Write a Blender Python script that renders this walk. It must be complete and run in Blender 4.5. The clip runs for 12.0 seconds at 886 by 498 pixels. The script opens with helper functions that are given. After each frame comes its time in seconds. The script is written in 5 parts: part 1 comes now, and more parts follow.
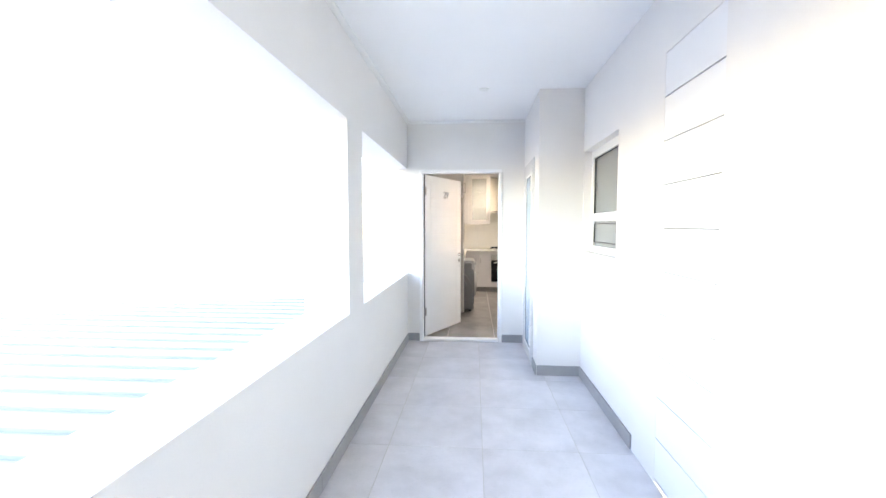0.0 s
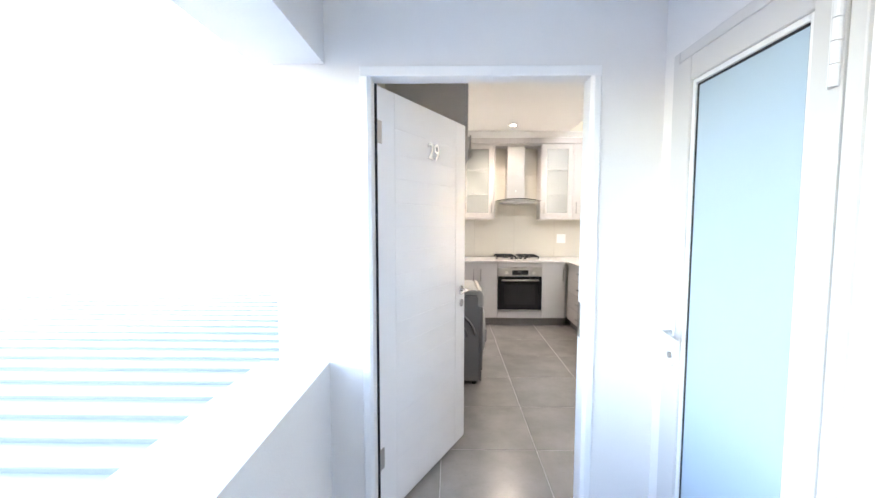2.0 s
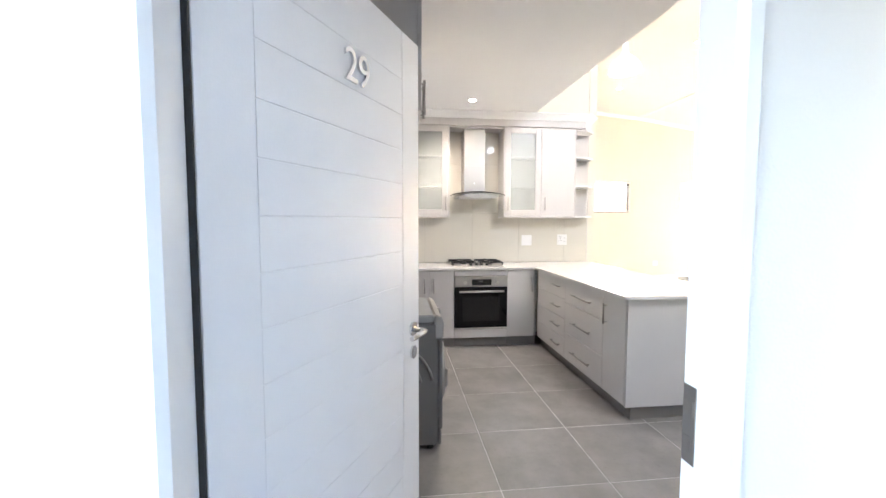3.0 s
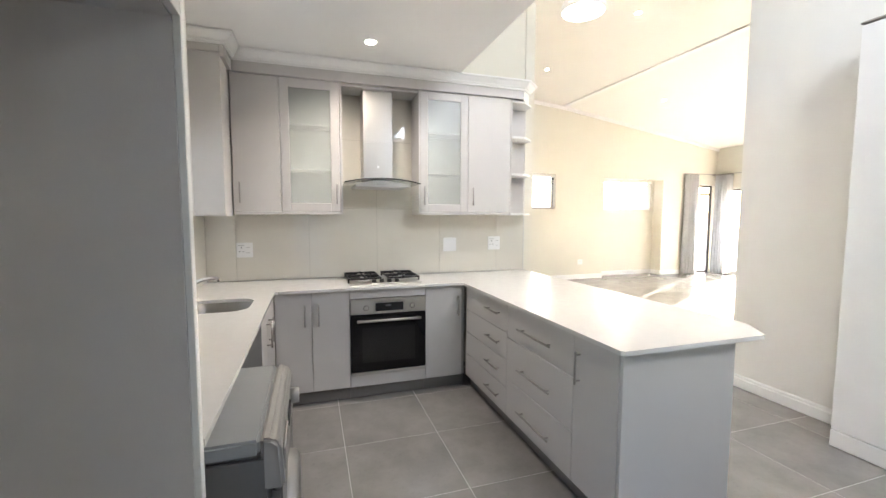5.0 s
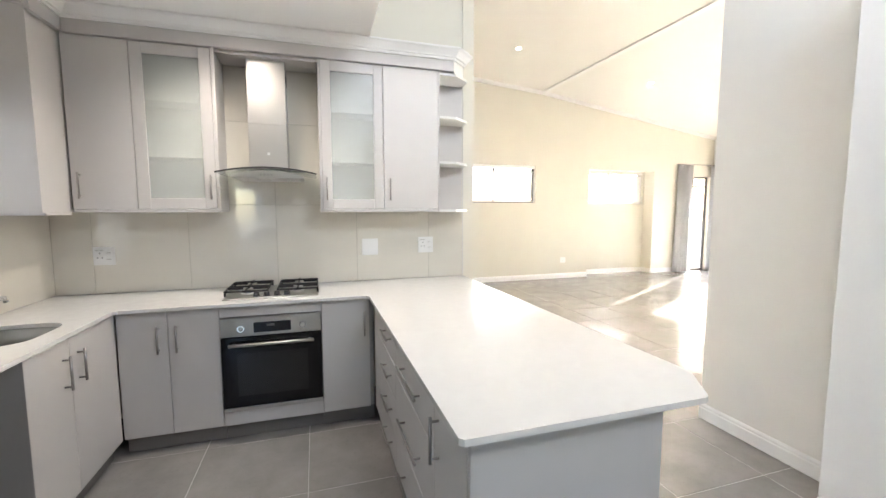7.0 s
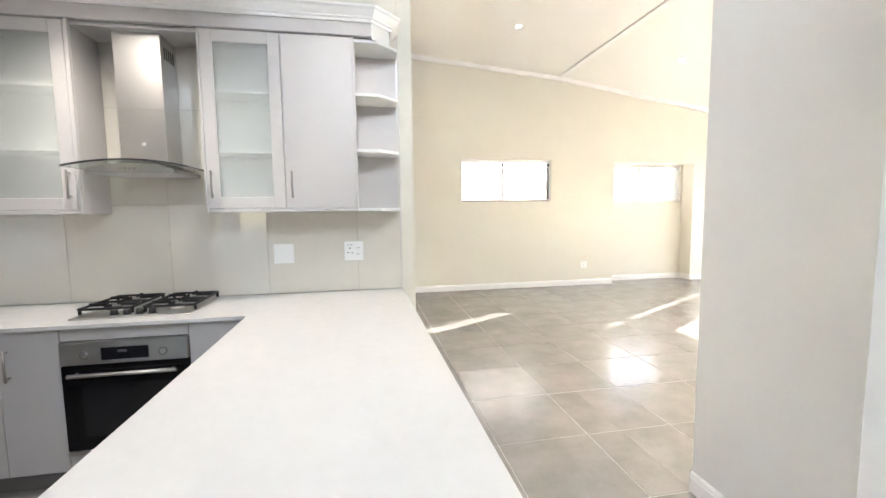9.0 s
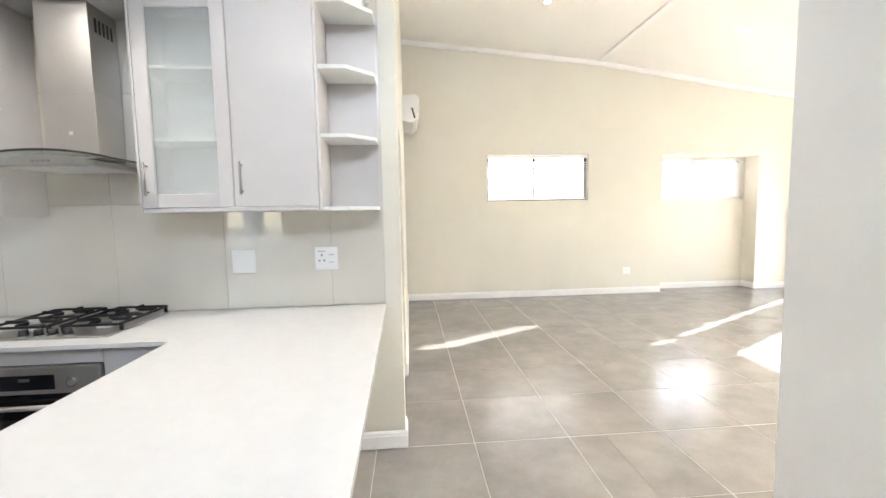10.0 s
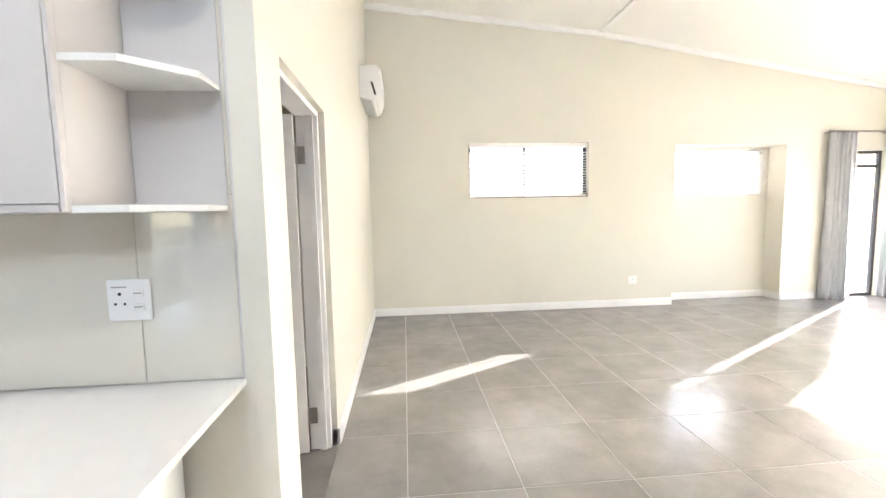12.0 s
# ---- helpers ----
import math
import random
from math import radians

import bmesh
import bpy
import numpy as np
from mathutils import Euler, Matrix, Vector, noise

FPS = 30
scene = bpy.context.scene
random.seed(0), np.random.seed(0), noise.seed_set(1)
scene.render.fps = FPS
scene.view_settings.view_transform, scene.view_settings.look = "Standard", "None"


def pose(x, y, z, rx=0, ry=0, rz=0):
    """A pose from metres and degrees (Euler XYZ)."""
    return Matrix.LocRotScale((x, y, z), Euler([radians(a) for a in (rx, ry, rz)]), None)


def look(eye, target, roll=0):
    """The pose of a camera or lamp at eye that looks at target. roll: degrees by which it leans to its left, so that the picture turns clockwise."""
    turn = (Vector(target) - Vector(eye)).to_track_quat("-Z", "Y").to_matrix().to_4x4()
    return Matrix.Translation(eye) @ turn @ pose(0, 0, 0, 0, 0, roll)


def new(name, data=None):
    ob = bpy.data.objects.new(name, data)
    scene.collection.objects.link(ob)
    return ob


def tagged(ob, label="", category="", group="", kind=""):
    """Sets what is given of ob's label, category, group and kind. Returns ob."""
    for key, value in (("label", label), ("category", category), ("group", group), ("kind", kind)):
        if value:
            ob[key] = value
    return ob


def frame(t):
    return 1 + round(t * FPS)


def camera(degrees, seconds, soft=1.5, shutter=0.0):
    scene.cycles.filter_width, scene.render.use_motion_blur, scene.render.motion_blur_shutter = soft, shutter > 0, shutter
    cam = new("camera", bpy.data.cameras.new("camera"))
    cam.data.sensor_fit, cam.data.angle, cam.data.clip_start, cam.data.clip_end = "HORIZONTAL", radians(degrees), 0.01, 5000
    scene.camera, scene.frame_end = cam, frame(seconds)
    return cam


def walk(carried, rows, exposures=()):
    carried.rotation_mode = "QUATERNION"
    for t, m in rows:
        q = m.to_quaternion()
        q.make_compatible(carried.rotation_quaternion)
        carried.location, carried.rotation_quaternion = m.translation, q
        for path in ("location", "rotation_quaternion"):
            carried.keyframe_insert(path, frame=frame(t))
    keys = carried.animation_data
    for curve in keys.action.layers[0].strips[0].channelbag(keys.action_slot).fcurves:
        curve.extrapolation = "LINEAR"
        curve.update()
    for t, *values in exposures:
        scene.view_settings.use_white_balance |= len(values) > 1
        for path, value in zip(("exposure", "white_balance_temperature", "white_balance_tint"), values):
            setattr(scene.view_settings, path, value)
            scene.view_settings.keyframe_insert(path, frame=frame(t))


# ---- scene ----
cam = camera(94.2, 12.0)
PATH = [
    (0, (0.924, 2.184, 1.417), (0.772, 4.175, 1.305), -0.0),
    (0.5, (0.885, 2.984, 1.423), (0.733, 4.975, 1.309), 0.0),
    (1, (0.773, 3.874, 1.428), (0.633, 5.866, 1.308), -0.0),
    (1.5, (0.678, 4.654, 1.438), (0.56, 6.647, 1.313), 0.1),
    (2, (0.633, 5.42, 1.465), (0.6, 7.415, 1.318), 0.1),
    (2.5, (0.604, 6.047, 1.464), (0.693, 8.039, 1.315), -0.3),
    (3, (0.644, 6.521, 1.412), (0.872, 8.504, 1.277), 0.1),
    (4.8, (0.96, 7.741, 1.442), (1.573, 9.638, 1.29), 0.1),
    (5, (1.014, 7.808, 1.44), (1.623, 9.707, 1.283), 0.1),
    (5.5, (1.156, 7.978, 1.437), (1.763, 9.877, 1.275), 0.1),
    (6, (1.377, 8.109, 1.437), (1.984, 10.006, 1.258), 0.1),
    (6.5, (1.591, 8.193, 1.45), (2.192, 10.092, 1.269), 0.1),
    (7, (1.869, 8.211, 1.466), (2.456, 10.113, 1.279), -0.1),
    (9, (2.837, 8.62, 1.444), (3.2, 10.578, 1.264), -0.7),
    (9.5, (3.047, 8.836, 1.434), (3.284, 10.814, 1.26), -1.0),
    (10, (3.232, 9.123, 1.422), (3.392, 11.109, 1.254), -1.1),
    (10.5, (3.365, 9.423, 1.41), (3.48, 11.413, 1.246), -1.2),
    (11, (3.458, 9.738, 1.434), (3.555, 11.728, 1.261), -0.9),
    (11.5, (3.543, 9.975, 1.422), (3.642, 11.965, 1.246), -0.9),
    (12, (3.623, 10.177, 1.439), (3.806, 12.161, 1.26), -1.1),
]
walk(cam, [(t, look(eye, target, roll)) for t, eye, target, roll in PATH],
     [(0, 4.1, 8050, 20), (1.5, 4.08, 7600, 20), (2.5, 3.95, 6950, 19), (3.2, 3.88, 6800, 18), (4.8, 3.48, 6680, 15), (7.2, 3.40, 6560, 15), (9.0, 3.38, 6380, 15), (12.0, 3.40, 6180, 15)])

# ---- world, sun, large lights ----
SUN_TO = Vector((0.870, 0.488, 0.380)).normalized()
world = bpy.data.worlds.new("sky")
scene.world = world
world.use_nodes = True
wn, wl = world.node_tree.nodes, world.node_tree.links
sky = wn.new("ShaderNodeTexSky")
sky.sky_type = "NISHITA"
sky.sun_disc = False
sky.sun_elevation = math.asin(SUN_TO.z)
sky.sun_rotation = math.atan2(SUN_TO.x, SUN_TO.y)
wl.new(sky.outputs[0], wn["Background"].inputs[0])
wn["Background"].inputs[1].default_value = 0.15
sun_data = bpy.data.lights.new("sun", "SUN")
sun_data.energy, sun_data.angle, sun_data.color = 3.5, radians(0.5), (1.0, 0.93, 0.82)
sun = new("sun", sun_data)
sun.matrix_world = look(SUN_TO * 30, (0, 0, 0))


def opening_light(name, eye, target, w, h, watts, color=(0.95, 0.97, 1.0)):
    """Area lamp standing in for sky light at an opening."""
    d = bpy.data.lights.new(name, "AREA")
    d.shape, d.size, d.size_y, d.energy, d.color = "RECTANGLE", w, h, watts, color
    ob = new(name, d)
    ob.matrix_world = look(eye, target)
    return ob


def lamp_light(name, eye, watts, color=(1.0, 0.93, 0.82)):
    d = bpy.data.lights.new(name, "SPOT")
    d.energy, d.color, d.spot_size, d.spot_blend, d.shadow_soft_size = watts, color, radians(142), 1.0, 0.04
    ob = new(name, d)
    ob.matrix_world = look(eye, (eye[0], eye[1] + 0.001, eye[2] - 1))
    return ob


# fill for hall and kitchen, at an unseen window added above the entrance
opening_light("hall_fill_light", (3.3, 7.33, 3.45), (3.3, 9.3, 3.05), 1.75, 1.0, 5.6, (0.88, 0.94, 1.0))
# sky light entering by the kitchen window, behind its blind
opening_light("kitchen_window_light", (0.085, 10.55, 1.45), (1.5, 10.55, 1.30), 0.66, 0.94, 0.32, (0.93, 0.96, 1.0))


# ---- materials ----
def mat(name, color, rough=0.5, metal=0.0, vary=0.04, scale=6.0, bump=0.0, bump_scale=80.0, coat=0.0, per_object=0.0, rough_vary=0.05):
    m = bpy.data.materials.new(name)
    m.use_nodes = True
    n, l = m.node_tree.nodes, m.node_tree.links
    b = n["Principled BSDF"]
    b.inputs["Metallic"].default_value = metal
    b.inputs["Coat Weight"].default_value = coat
    tc = n.new("ShaderNodeTexCoord")
    big = n.new("ShaderNodeTexNoise")
    big.inputs["Scale"].default_value, big.inputs["Detail"].default_value = scale, 6
    l.new(tc.outputs["Object"], big.inputs["Vector"])
    fine = n.new("ShaderNodeTexNoise")
    fine.inputs["Scale"].default_value, fine.inputs["Detail"].default_value = bump_scale, 4
    l.new(tc.outputs["Object"], fine.inputs["Vector"])
    mix = n.new("ShaderNodeMath")
    mix.operation = "MULTIPLY_ADD"
    l.new(fine.outputs["Fac"], mix.inputs[0])
    mix.inputs[1].default_value = 0.35
    l.new(big.outputs["Fac"], mix.inputs[2])
    ramp = n.new("ShaderNodeMapRange")
    ramp.inputs["From Min"].default_value, ramp.inputs["From Max"].default_value = 0.35, 1.0
    ramp.inputs["To Min"].default_value, ramp.inputs["To Max"].default_value = 1 - vary, 1 + vary
    l.new(mix.outputs[0], ramp.inputs["Value"])
    factor = ramp.outputs[0]
    if per_object:
        info = n.new("ShaderNodeObjectInfo")
        add = n.new("ShaderNodeMath")
        add.operation = "MULTIPLY_ADD"
        l.new(info.outputs["Random"], add.inputs[0])
        add.inputs[1].default_value = per_object
        l.new(factor, add.inputs[2])
        factor = add.outputs[0]
    tint = n.new("ShaderNodeVectorMath")
    tint.operation = "SCALE"
    tint.inputs[0].default_value = color
    l.new(factor, tint.inputs["Scale"])
    l.new(tint.outputs[0], b.inputs["Base Color"])
    rr = n.new("ShaderNodeMapRange")
    rr.inputs["From Min"].default_value, rr.inputs["From Max"].default_value = 0.3, 0.7
    rr.inputs["To Min"].default_value, rr.inputs["To Max"].default_value = max(0.02, rough - rough_vary), min(1, rough + rough_vary)
    l.new(big.outputs["Fac"], rr.inputs["Value"])
    l.new(rr.outputs[0], b.inputs["Roughness"])
    if bump:
        bp = n.new("ShaderNodeBump")
        bp.inputs["Strength"].default_value, bp.inputs["Distance"].default_value = bump, 0.004
        l.new(fine.outputs["Fac"], bp.inputs["Height"])
        l.new(bp.outputs[0], b.inputs["Normal"])
    return m


def glow(name, color, strength):
    m = bpy.data.materials.new(name)
    m.use_nodes = True
    b = m.node_tree.nodes["Principled BSDF"]
    b.inputs["Base Color"].default_value = (*color, 1)
    b.inputs["Emission Color"].default_value = (*color, 1)
    b.inputs["Emission Strength"].default_value = strength
    return m


def glass_mat(name, color, rough, ior=1.45):
    m = bpy.data.materials.new(name)
    m.use_nodes = True
    b = m.node_tree.nodes["Principled BSDF"]
    b.inputs["Base Color"].default_value = (*color, 1)
    b.inputs["Roughness"].default_value = rough
    b.inputs["Transmission Weight"].default_value = 1.0
    b.inputs["IOR"].default_value = ior
    return m


def brushed(name, color, rough, stretch):
    """Brushed steel: fine streaks along one axis."""
    m = bpy.data.materials.new(name)
    m.use_nodes = True
    n, l = m.node_tree.nodes, m.node_tree.links
    b = n["Principled BSDF"]
    b.inputs["Base Color"].default_value = (*color, 1)
    b.inputs["Metallic"].default_value = 1.0
    tc, mp, nz = n.new("ShaderNodeTexCoord"), n.new("ShaderNodeMapping"), n.new("ShaderNodeTexNoise")
    mp.inputs["Scale"].default_value = stretch
    nz.inputs["Scale"].default_value, nz.inputs["Detail"].default_value = 1.0, 3
    l.new(tc.outputs["Object"], mp.inputs["Vector"])
    l.new(mp.outputs[0], nz.inputs["Vector"])
    rg = n.new("ShaderNodeMapRange")
    rg.inputs["To Min"].default_value, rg.inputs["To Max"].default_value = rough - 0.04, rough + 0.12
    l.new(nz.outputs["Fac"], rg.inputs["Value"])
    l.new(rg.outputs[0], b.inputs["Roughness"])
    bp = n.new("ShaderNodeBump")
    bp.inputs["Strength"].default_value, bp.inputs["Distance"].default_value = 0.06, 0.002
    l.new(nz.outputs["Fac"], bp.inputs["Height"])
    l.new(bp.outputs[0], b.inputs["Normal"])
    return m


def floor_tile_mat(name, color, rough):
    """Cement-look porcelain: cloudy mottling, paler veils, small dark specks, its own tone on each tile."""
    m = bpy.data.materials.new(name)
    m.use_nodes = True
    n, l = m.node_tree.nodes, m.node_tree.links
    b = n["Principled BSDF"]
    geo, info = n.new("ShaderNodeNewGeometry"), n.new("ShaderNodeObjectInfo")
    shift = n.new("ShaderNodeVectorMath")
    shift.operation = "MULTIPLY_ADD"
    comb = n.new("ShaderNodeCombineXYZ")
    for k in range(3):
        l.new(info.outputs["Random"], comb.inputs[k])
    l.new(comb.outputs[0], shift.inputs[0])
    shift.inputs[1].default_value = (37, 53, 11)
    l.new(geo.outputs["Position"], shift.inputs[2])
    cloud, speck = n.new("ShaderNodeTexNoise"), n.new("ShaderNodeTexNoise")
    cloud.inputs["Scale"].default_value, cloud.inputs["Detail"].default_value, cloud.inputs["Roughness"].default_value = 3.2, 8, 0.62
    speck.inputs["Scale"].default_value, speck.inputs["Detail"].default_value = 55, 3
    l.new(shift.outputs[0], cloud.inputs["Vector"])
    l.new(shift.outputs[0], speck.inputs["Vector"])
    ramp = n.new("ShaderNodeValToRGB")
    c = Vector(color)
    ramp.color_ramp.elements[0].position, ramp.color_ramp.elements[1].position = 0.28, 0.75
    ramp.color_ramp.elements[0].color = (*(c * 0.81), 1)
    ramp.color_ramp.elements[1].color = (*(c * 1.16), 1)
    l.new(cloud.outputs["Fac"], ramp.inputs[0])
    dark = n.new("ShaderNodeMapRange")
    dark.inputs["From Min"].default_value, dark.inputs["From Max"].default_value = 0.28, 0.40
    dark.inputs["To Min"].default_value, dark.inputs["To Max"].default_value = 0.92, 1.0
    l.new(speck.outputs["Fac"], dark.inputs["Value"])
    tone = n.new("ShaderNodeMath")
    tone.operation = "MULTIPLY_ADD"
    l.new(info.outputs["Random"], tone.inputs[0])
    tone.inputs[1].default_value, tone.inputs[2].default_value = 0.08, 0.96
    mul = n.new("ShaderNodeMath")
    mul.operation = "MULTIPLY"
    l.new(dark.outputs[0], mul.inputs[0])
    l.new(tone.outputs[0], mul.inputs[1])
    sc = n.new("ShaderNodeVectorMath")
    sc.operation = "SCALE"
    l.new(ramp.outputs[0], sc.inputs[0])
    l.new(mul.outputs[0], sc.inputs["Scale"])
    l.new(sc.outputs[0], b.inputs["Base Color"])
    rg = n.new("ShaderNodeMapRange")
    rg.inputs["From Min"].default_value, rg.inputs["From Max"].default_value = 0.3, 0.7
    rg.inputs["To Min"].default_value, rg.inputs["To Max"].default_value = rough - 0.03, rough + 0.02
    l.new(cloud.outputs["Fac"], rg.inputs["Value"])
    l.new(rg.outputs[0], b.inputs["Roughness"])
    b.inputs["IOR"].default_value = 1.72
    bp = n.new("ShaderNodeBump")
    bp.inputs["Strength"].default_value, bp.inputs["Distance"].default_value = 0.12, 0.001
    l.new(speck.outputs["Fac"], bp.inputs["Height"])
    l.new(bp.outputs[0], b.inputs["Normal"])
    return m


M_PAINT_OUT = mat("painted plaster", (0.765, 0.745, 0.73), 0.6, vary=0.03, scale=2.5, bump=0.25, bump_scale=140)
M_WALL = mat("cream wall paint", (0.675, 0.655, 0.58), 0.62, vary=0.025, scale=1.8, bump=0.2, bump_scale=160)
# cream wall paint made paler for the daylight falling on the hall wall
M_HALL = mat("lightened cream wall paint", (0.76, 0.75, 0.725), 0.6, vary=0.025, scale=1.8, bump=0.2, bump_scale=160)
M_CEIL = mat("white ceiling paint", (0.82, 0.82, 0.81), 0.7, vary=0.02, scale=1.5, bump=0.12, bump_scale=120)
M_WHITE = mat("white gloss paint", (0.80, 0.80, 0.80), 0.38, vary=0.02, scale=5)
M_DOOR = mat("white door paint", (0.79, 0.79, 0.80), 0.38, vary=0.02, scale=4, bump=0.05, bump_scale=200)
M_CAB = mat("pale grey cabinet foil", (0.545, 0.526, 0.514), 0.38, vary=0.025, scale=3, bump=0.08, bump_scale=260)
M_CAB_DARK = mat("grey melamine carcass", (0.34, 0.33, 0.32), 0.45, vary=0.03, scale=5)
M_PLINTH = mat("dark grey plinth board", (0.18, 0.168, 0.158), 0.45, vary=0.06, scale=8)
M_CAB_IN = mat("white melamine", (0.72, 0.73, 0.71), 0.4, vary=0.02)
M_STONE = mat("white quartz top", (0.69, 0.685, 0.67), 0.19, vary=0.02, scale=25, rough_vary=0.03)
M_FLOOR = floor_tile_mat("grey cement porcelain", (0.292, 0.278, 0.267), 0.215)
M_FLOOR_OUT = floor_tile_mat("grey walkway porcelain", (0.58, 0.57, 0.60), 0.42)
M_GROUT = mat("pale grout", (0.51, 0.50, 0.475), 0.85, vary=0.08, scale=20, bump=0.3, bump_scale=200)
M_SKIRT_TILE = mat("grey skirting tile", (0.30, 0.295, 0.30), 0.45, vary=0.08, scale=8, per_object=0.05)
M_TILE = mat("glossy cream wall tile", (0.655, 0.625, 0.555), 0.045, vary=0.012, scale=3, per_object=0.02, rough_vary=0.01)
M_WGROUT = mat("wall tile grout", (0.46, 0.44, 0.38), 0.8, vary=0.04)
M_TILE.node_tree.nodes["Principled BSDF"].inputs["Specular IOR Level"].default_value = 1.0
M_STEEL = brushed("brushed steel", (0.56, 0.545, 0.52), 0.33, (3, 3, 260))
M_STEEL_H = brushed("brushed steel sideways", (0.46, 0.45, 0.43), 0.34, (3, 260, 260))
# steel darkened to stand for the shade inside the sink bowl
M_SINK = brushed("darkened sink steel", (0.27, 0.262, 0.25), 0.30, (3, 260, 260))
M_HANDLE = mat("satin nickel", (0.37, 0.355, 0.34), 0.36, metal=1.0, vary=0.02)
M_CHROME = mat("chrome", (0.75, 0.75, 0.76), 0.08, metal=1.0, vary=0.01, rough_vary=0.02)
M_BLACK = mat("black enamel", (0.012, 0.012, 0.013), 0.38, vary=0.1)
M_IRON = mat("cast iron", (0.016, 0.016, 0.017), 0.55, vary=0.15, bump=0.3, bump_scale=150)
M_IRON.node_tree.nodes["Principled BSDF"].inputs["Specular IOR Level"].default_value = 0.2
M_OVENGLASS = mat("black oven glass", (0.006, 0.006, 0.007), 0.04, vary=0.05, rough_vary=0.01)
M_OVENGLASS.node_tree.nodes["Principled BSDF"].inputs["Specular IOR Level"].default_value = 0.25
M_DISPLAY = mat("dark display", (0.008, 0.009, 0.012), 0.12, vary=0.05)
M_PLASTIC = mat("white plastic", (0.80, 0.80, 0.79), 0.38, vary=0.01)
M_ALU = mat("powder coated aluminium", (0.58, 0.57, 0.56), 0.42, vary=0.02)
M_ALU_WHITE = mat("white aluminium", (0.76, 0.76, 0.76), 0.4, vary=0.02)
M_DARKFRAME = mat("charcoal aluminium", (0.08, 0.08, 0.085), 0.4, vary=0.04)
# pale blue base colour stands in for the sky reflected in the pane
M_FROST = mat("frosted glass with sky tint", (0.38, 0.49, 0.58), 0.18, vary=0.02, scale=2, rough_vary=0.04)
M_FROST_GREY = mat("frosted window glass", (0.23, 0.24, 0.245), 0.17, vary=0.04, scale=2, rough_vary=0.04)
M_GLASS = glass_mat("clear glass", (1, 1, 1), 0.0)
M_GLASS_GREEN = glass_mat("clear greenish glass", (0.86, 0.95, 0.91), 0.03)
M_GLASS_FROST = glass_mat("satin cabinet glass", (0.76, 0.785, 0.765), 0.22, 1.3)
M_GLASS_FROST.node_tree.nodes["Principled BSDF"].inputs["Transmission Weight"].default_value = 0.72
M_BLIND = mat("white blind slat", (0.80, 0.80, 0.79), 0.45, vary=0.02)
M_CURTAIN = mat("grey blue curtain cloth", (0.86, 0.875, 0.89), 0.85, vary=0.04, scale=10, bump=0.2, bump_scale=400)
cn, cl = M_CURTAIN.node_tree.nodes, M_CURTAIN.node_tree.links
thin, blend = cn.new("ShaderNodeBsdfTranslucent"), cn.new("ShaderNodeMixShader")
thin.inputs["Color"].default_value = (0.70, 0.73, 0.76, 1)
blend.inputs[0].default_value = 0.10
cl.new(cn["Principled BSDF"].outputs[0], blend.inputs[1])
cl.new(thin.outputs[0], blend.inputs[2])
cl.new(blend.outputs[0], cn["Material Output"].inputs["Surface"])
bn, bl = M_BLIND.node_tree.nodes, M_BLIND.node_tree.links
slat_thin, slat_mix = bn.new("ShaderNodeBsdfTranslucent"), bn.new("ShaderNodeMixShader")
slat_thin.inputs["Color"].default_value = (0.90, 0.88, 0.85, 1)
slat_mix.inputs[0].default_value = 0.62
bl.new(bn["Principled BSDF"].outputs[0], slat_mix.inputs[1])
bl.new(slat_thin.outputs[0], slat_mix.inputs[2])
bl.new(slat_mix.outputs[0], bn["Material Output"].inputs["Surface"])
M_WM = mat("silver grey appliance paint", (0.18, 0.175, 0.172), 0.40, metal=0.3, vary=0.03, scale=6)
M_WM_TOP = mat("pale grey appliance lid", (0.34, 0.355, 0.36), 0.40, vary=0.02)
M_WM_TRIM = mat("silver appliance trim", (0.36, 0.35, 0.335), 0.40, metal=0.4, vary=0.02)
# rubber of feet and gaskets; also colours the shaded gap beside the entrance leaf
M_RUBBER_SHADE = mat("dark rubber and gap shade", (0.02, 0.02, 0.02), 0.7, vary=0.1)
M_ROOF = mat("pale grey roof sheeting", (0.34, 0.36, 0.38), 0.4, vary=0.06, scale=1.2)
# rib colour darkened to carry the shade on the ribs' sides
M_ROOF_RIB = mat("shade-darkened rib of roof sheeting", (0.19, 0.22, 0.24), 0.4, vary=0.05)
M_GROUND = mat("dry ground", (0.20, 0.19, 0.15), 0.9, vary=0.2, scale=0.6, bump=0.4, bump_scale=12)
M_PAVING = mat("concrete paving", (0.46, 0.45, 0.43), 0.85, vary=0.1, scale=3, bump=0.3, bump_scale=60)
M_LAMP = glow("lit lamp", (1.0, 0.94, 0.85), 14.0)
# a little paler than the indoor ceiling white
M_CEIL_OUT = mat("white walkway ceiling paint", (0.88, 0.875, 0.885), 0.7, vary=0.02, scale=1.5, bump=0.12, bump_scale=120)
M_CEIL_LIVING = mat("cream ceiling paint", (0.81, 0.80, 0.76), 0.7, vary=0.02, scale=1.5, bump=0.12, bump_scale=120)
M_SHADE = mat("white lamp shade", (0.82, 0.82, 0.80), 0.40, vary=0.01)
M_SLOT = mat("dark slot", (0.03, 0.03, 0.03), 0.6, vary=0.1)

# ---- builders ----
ORIGIN = {}


def bm_new():
    return bmesh.new()


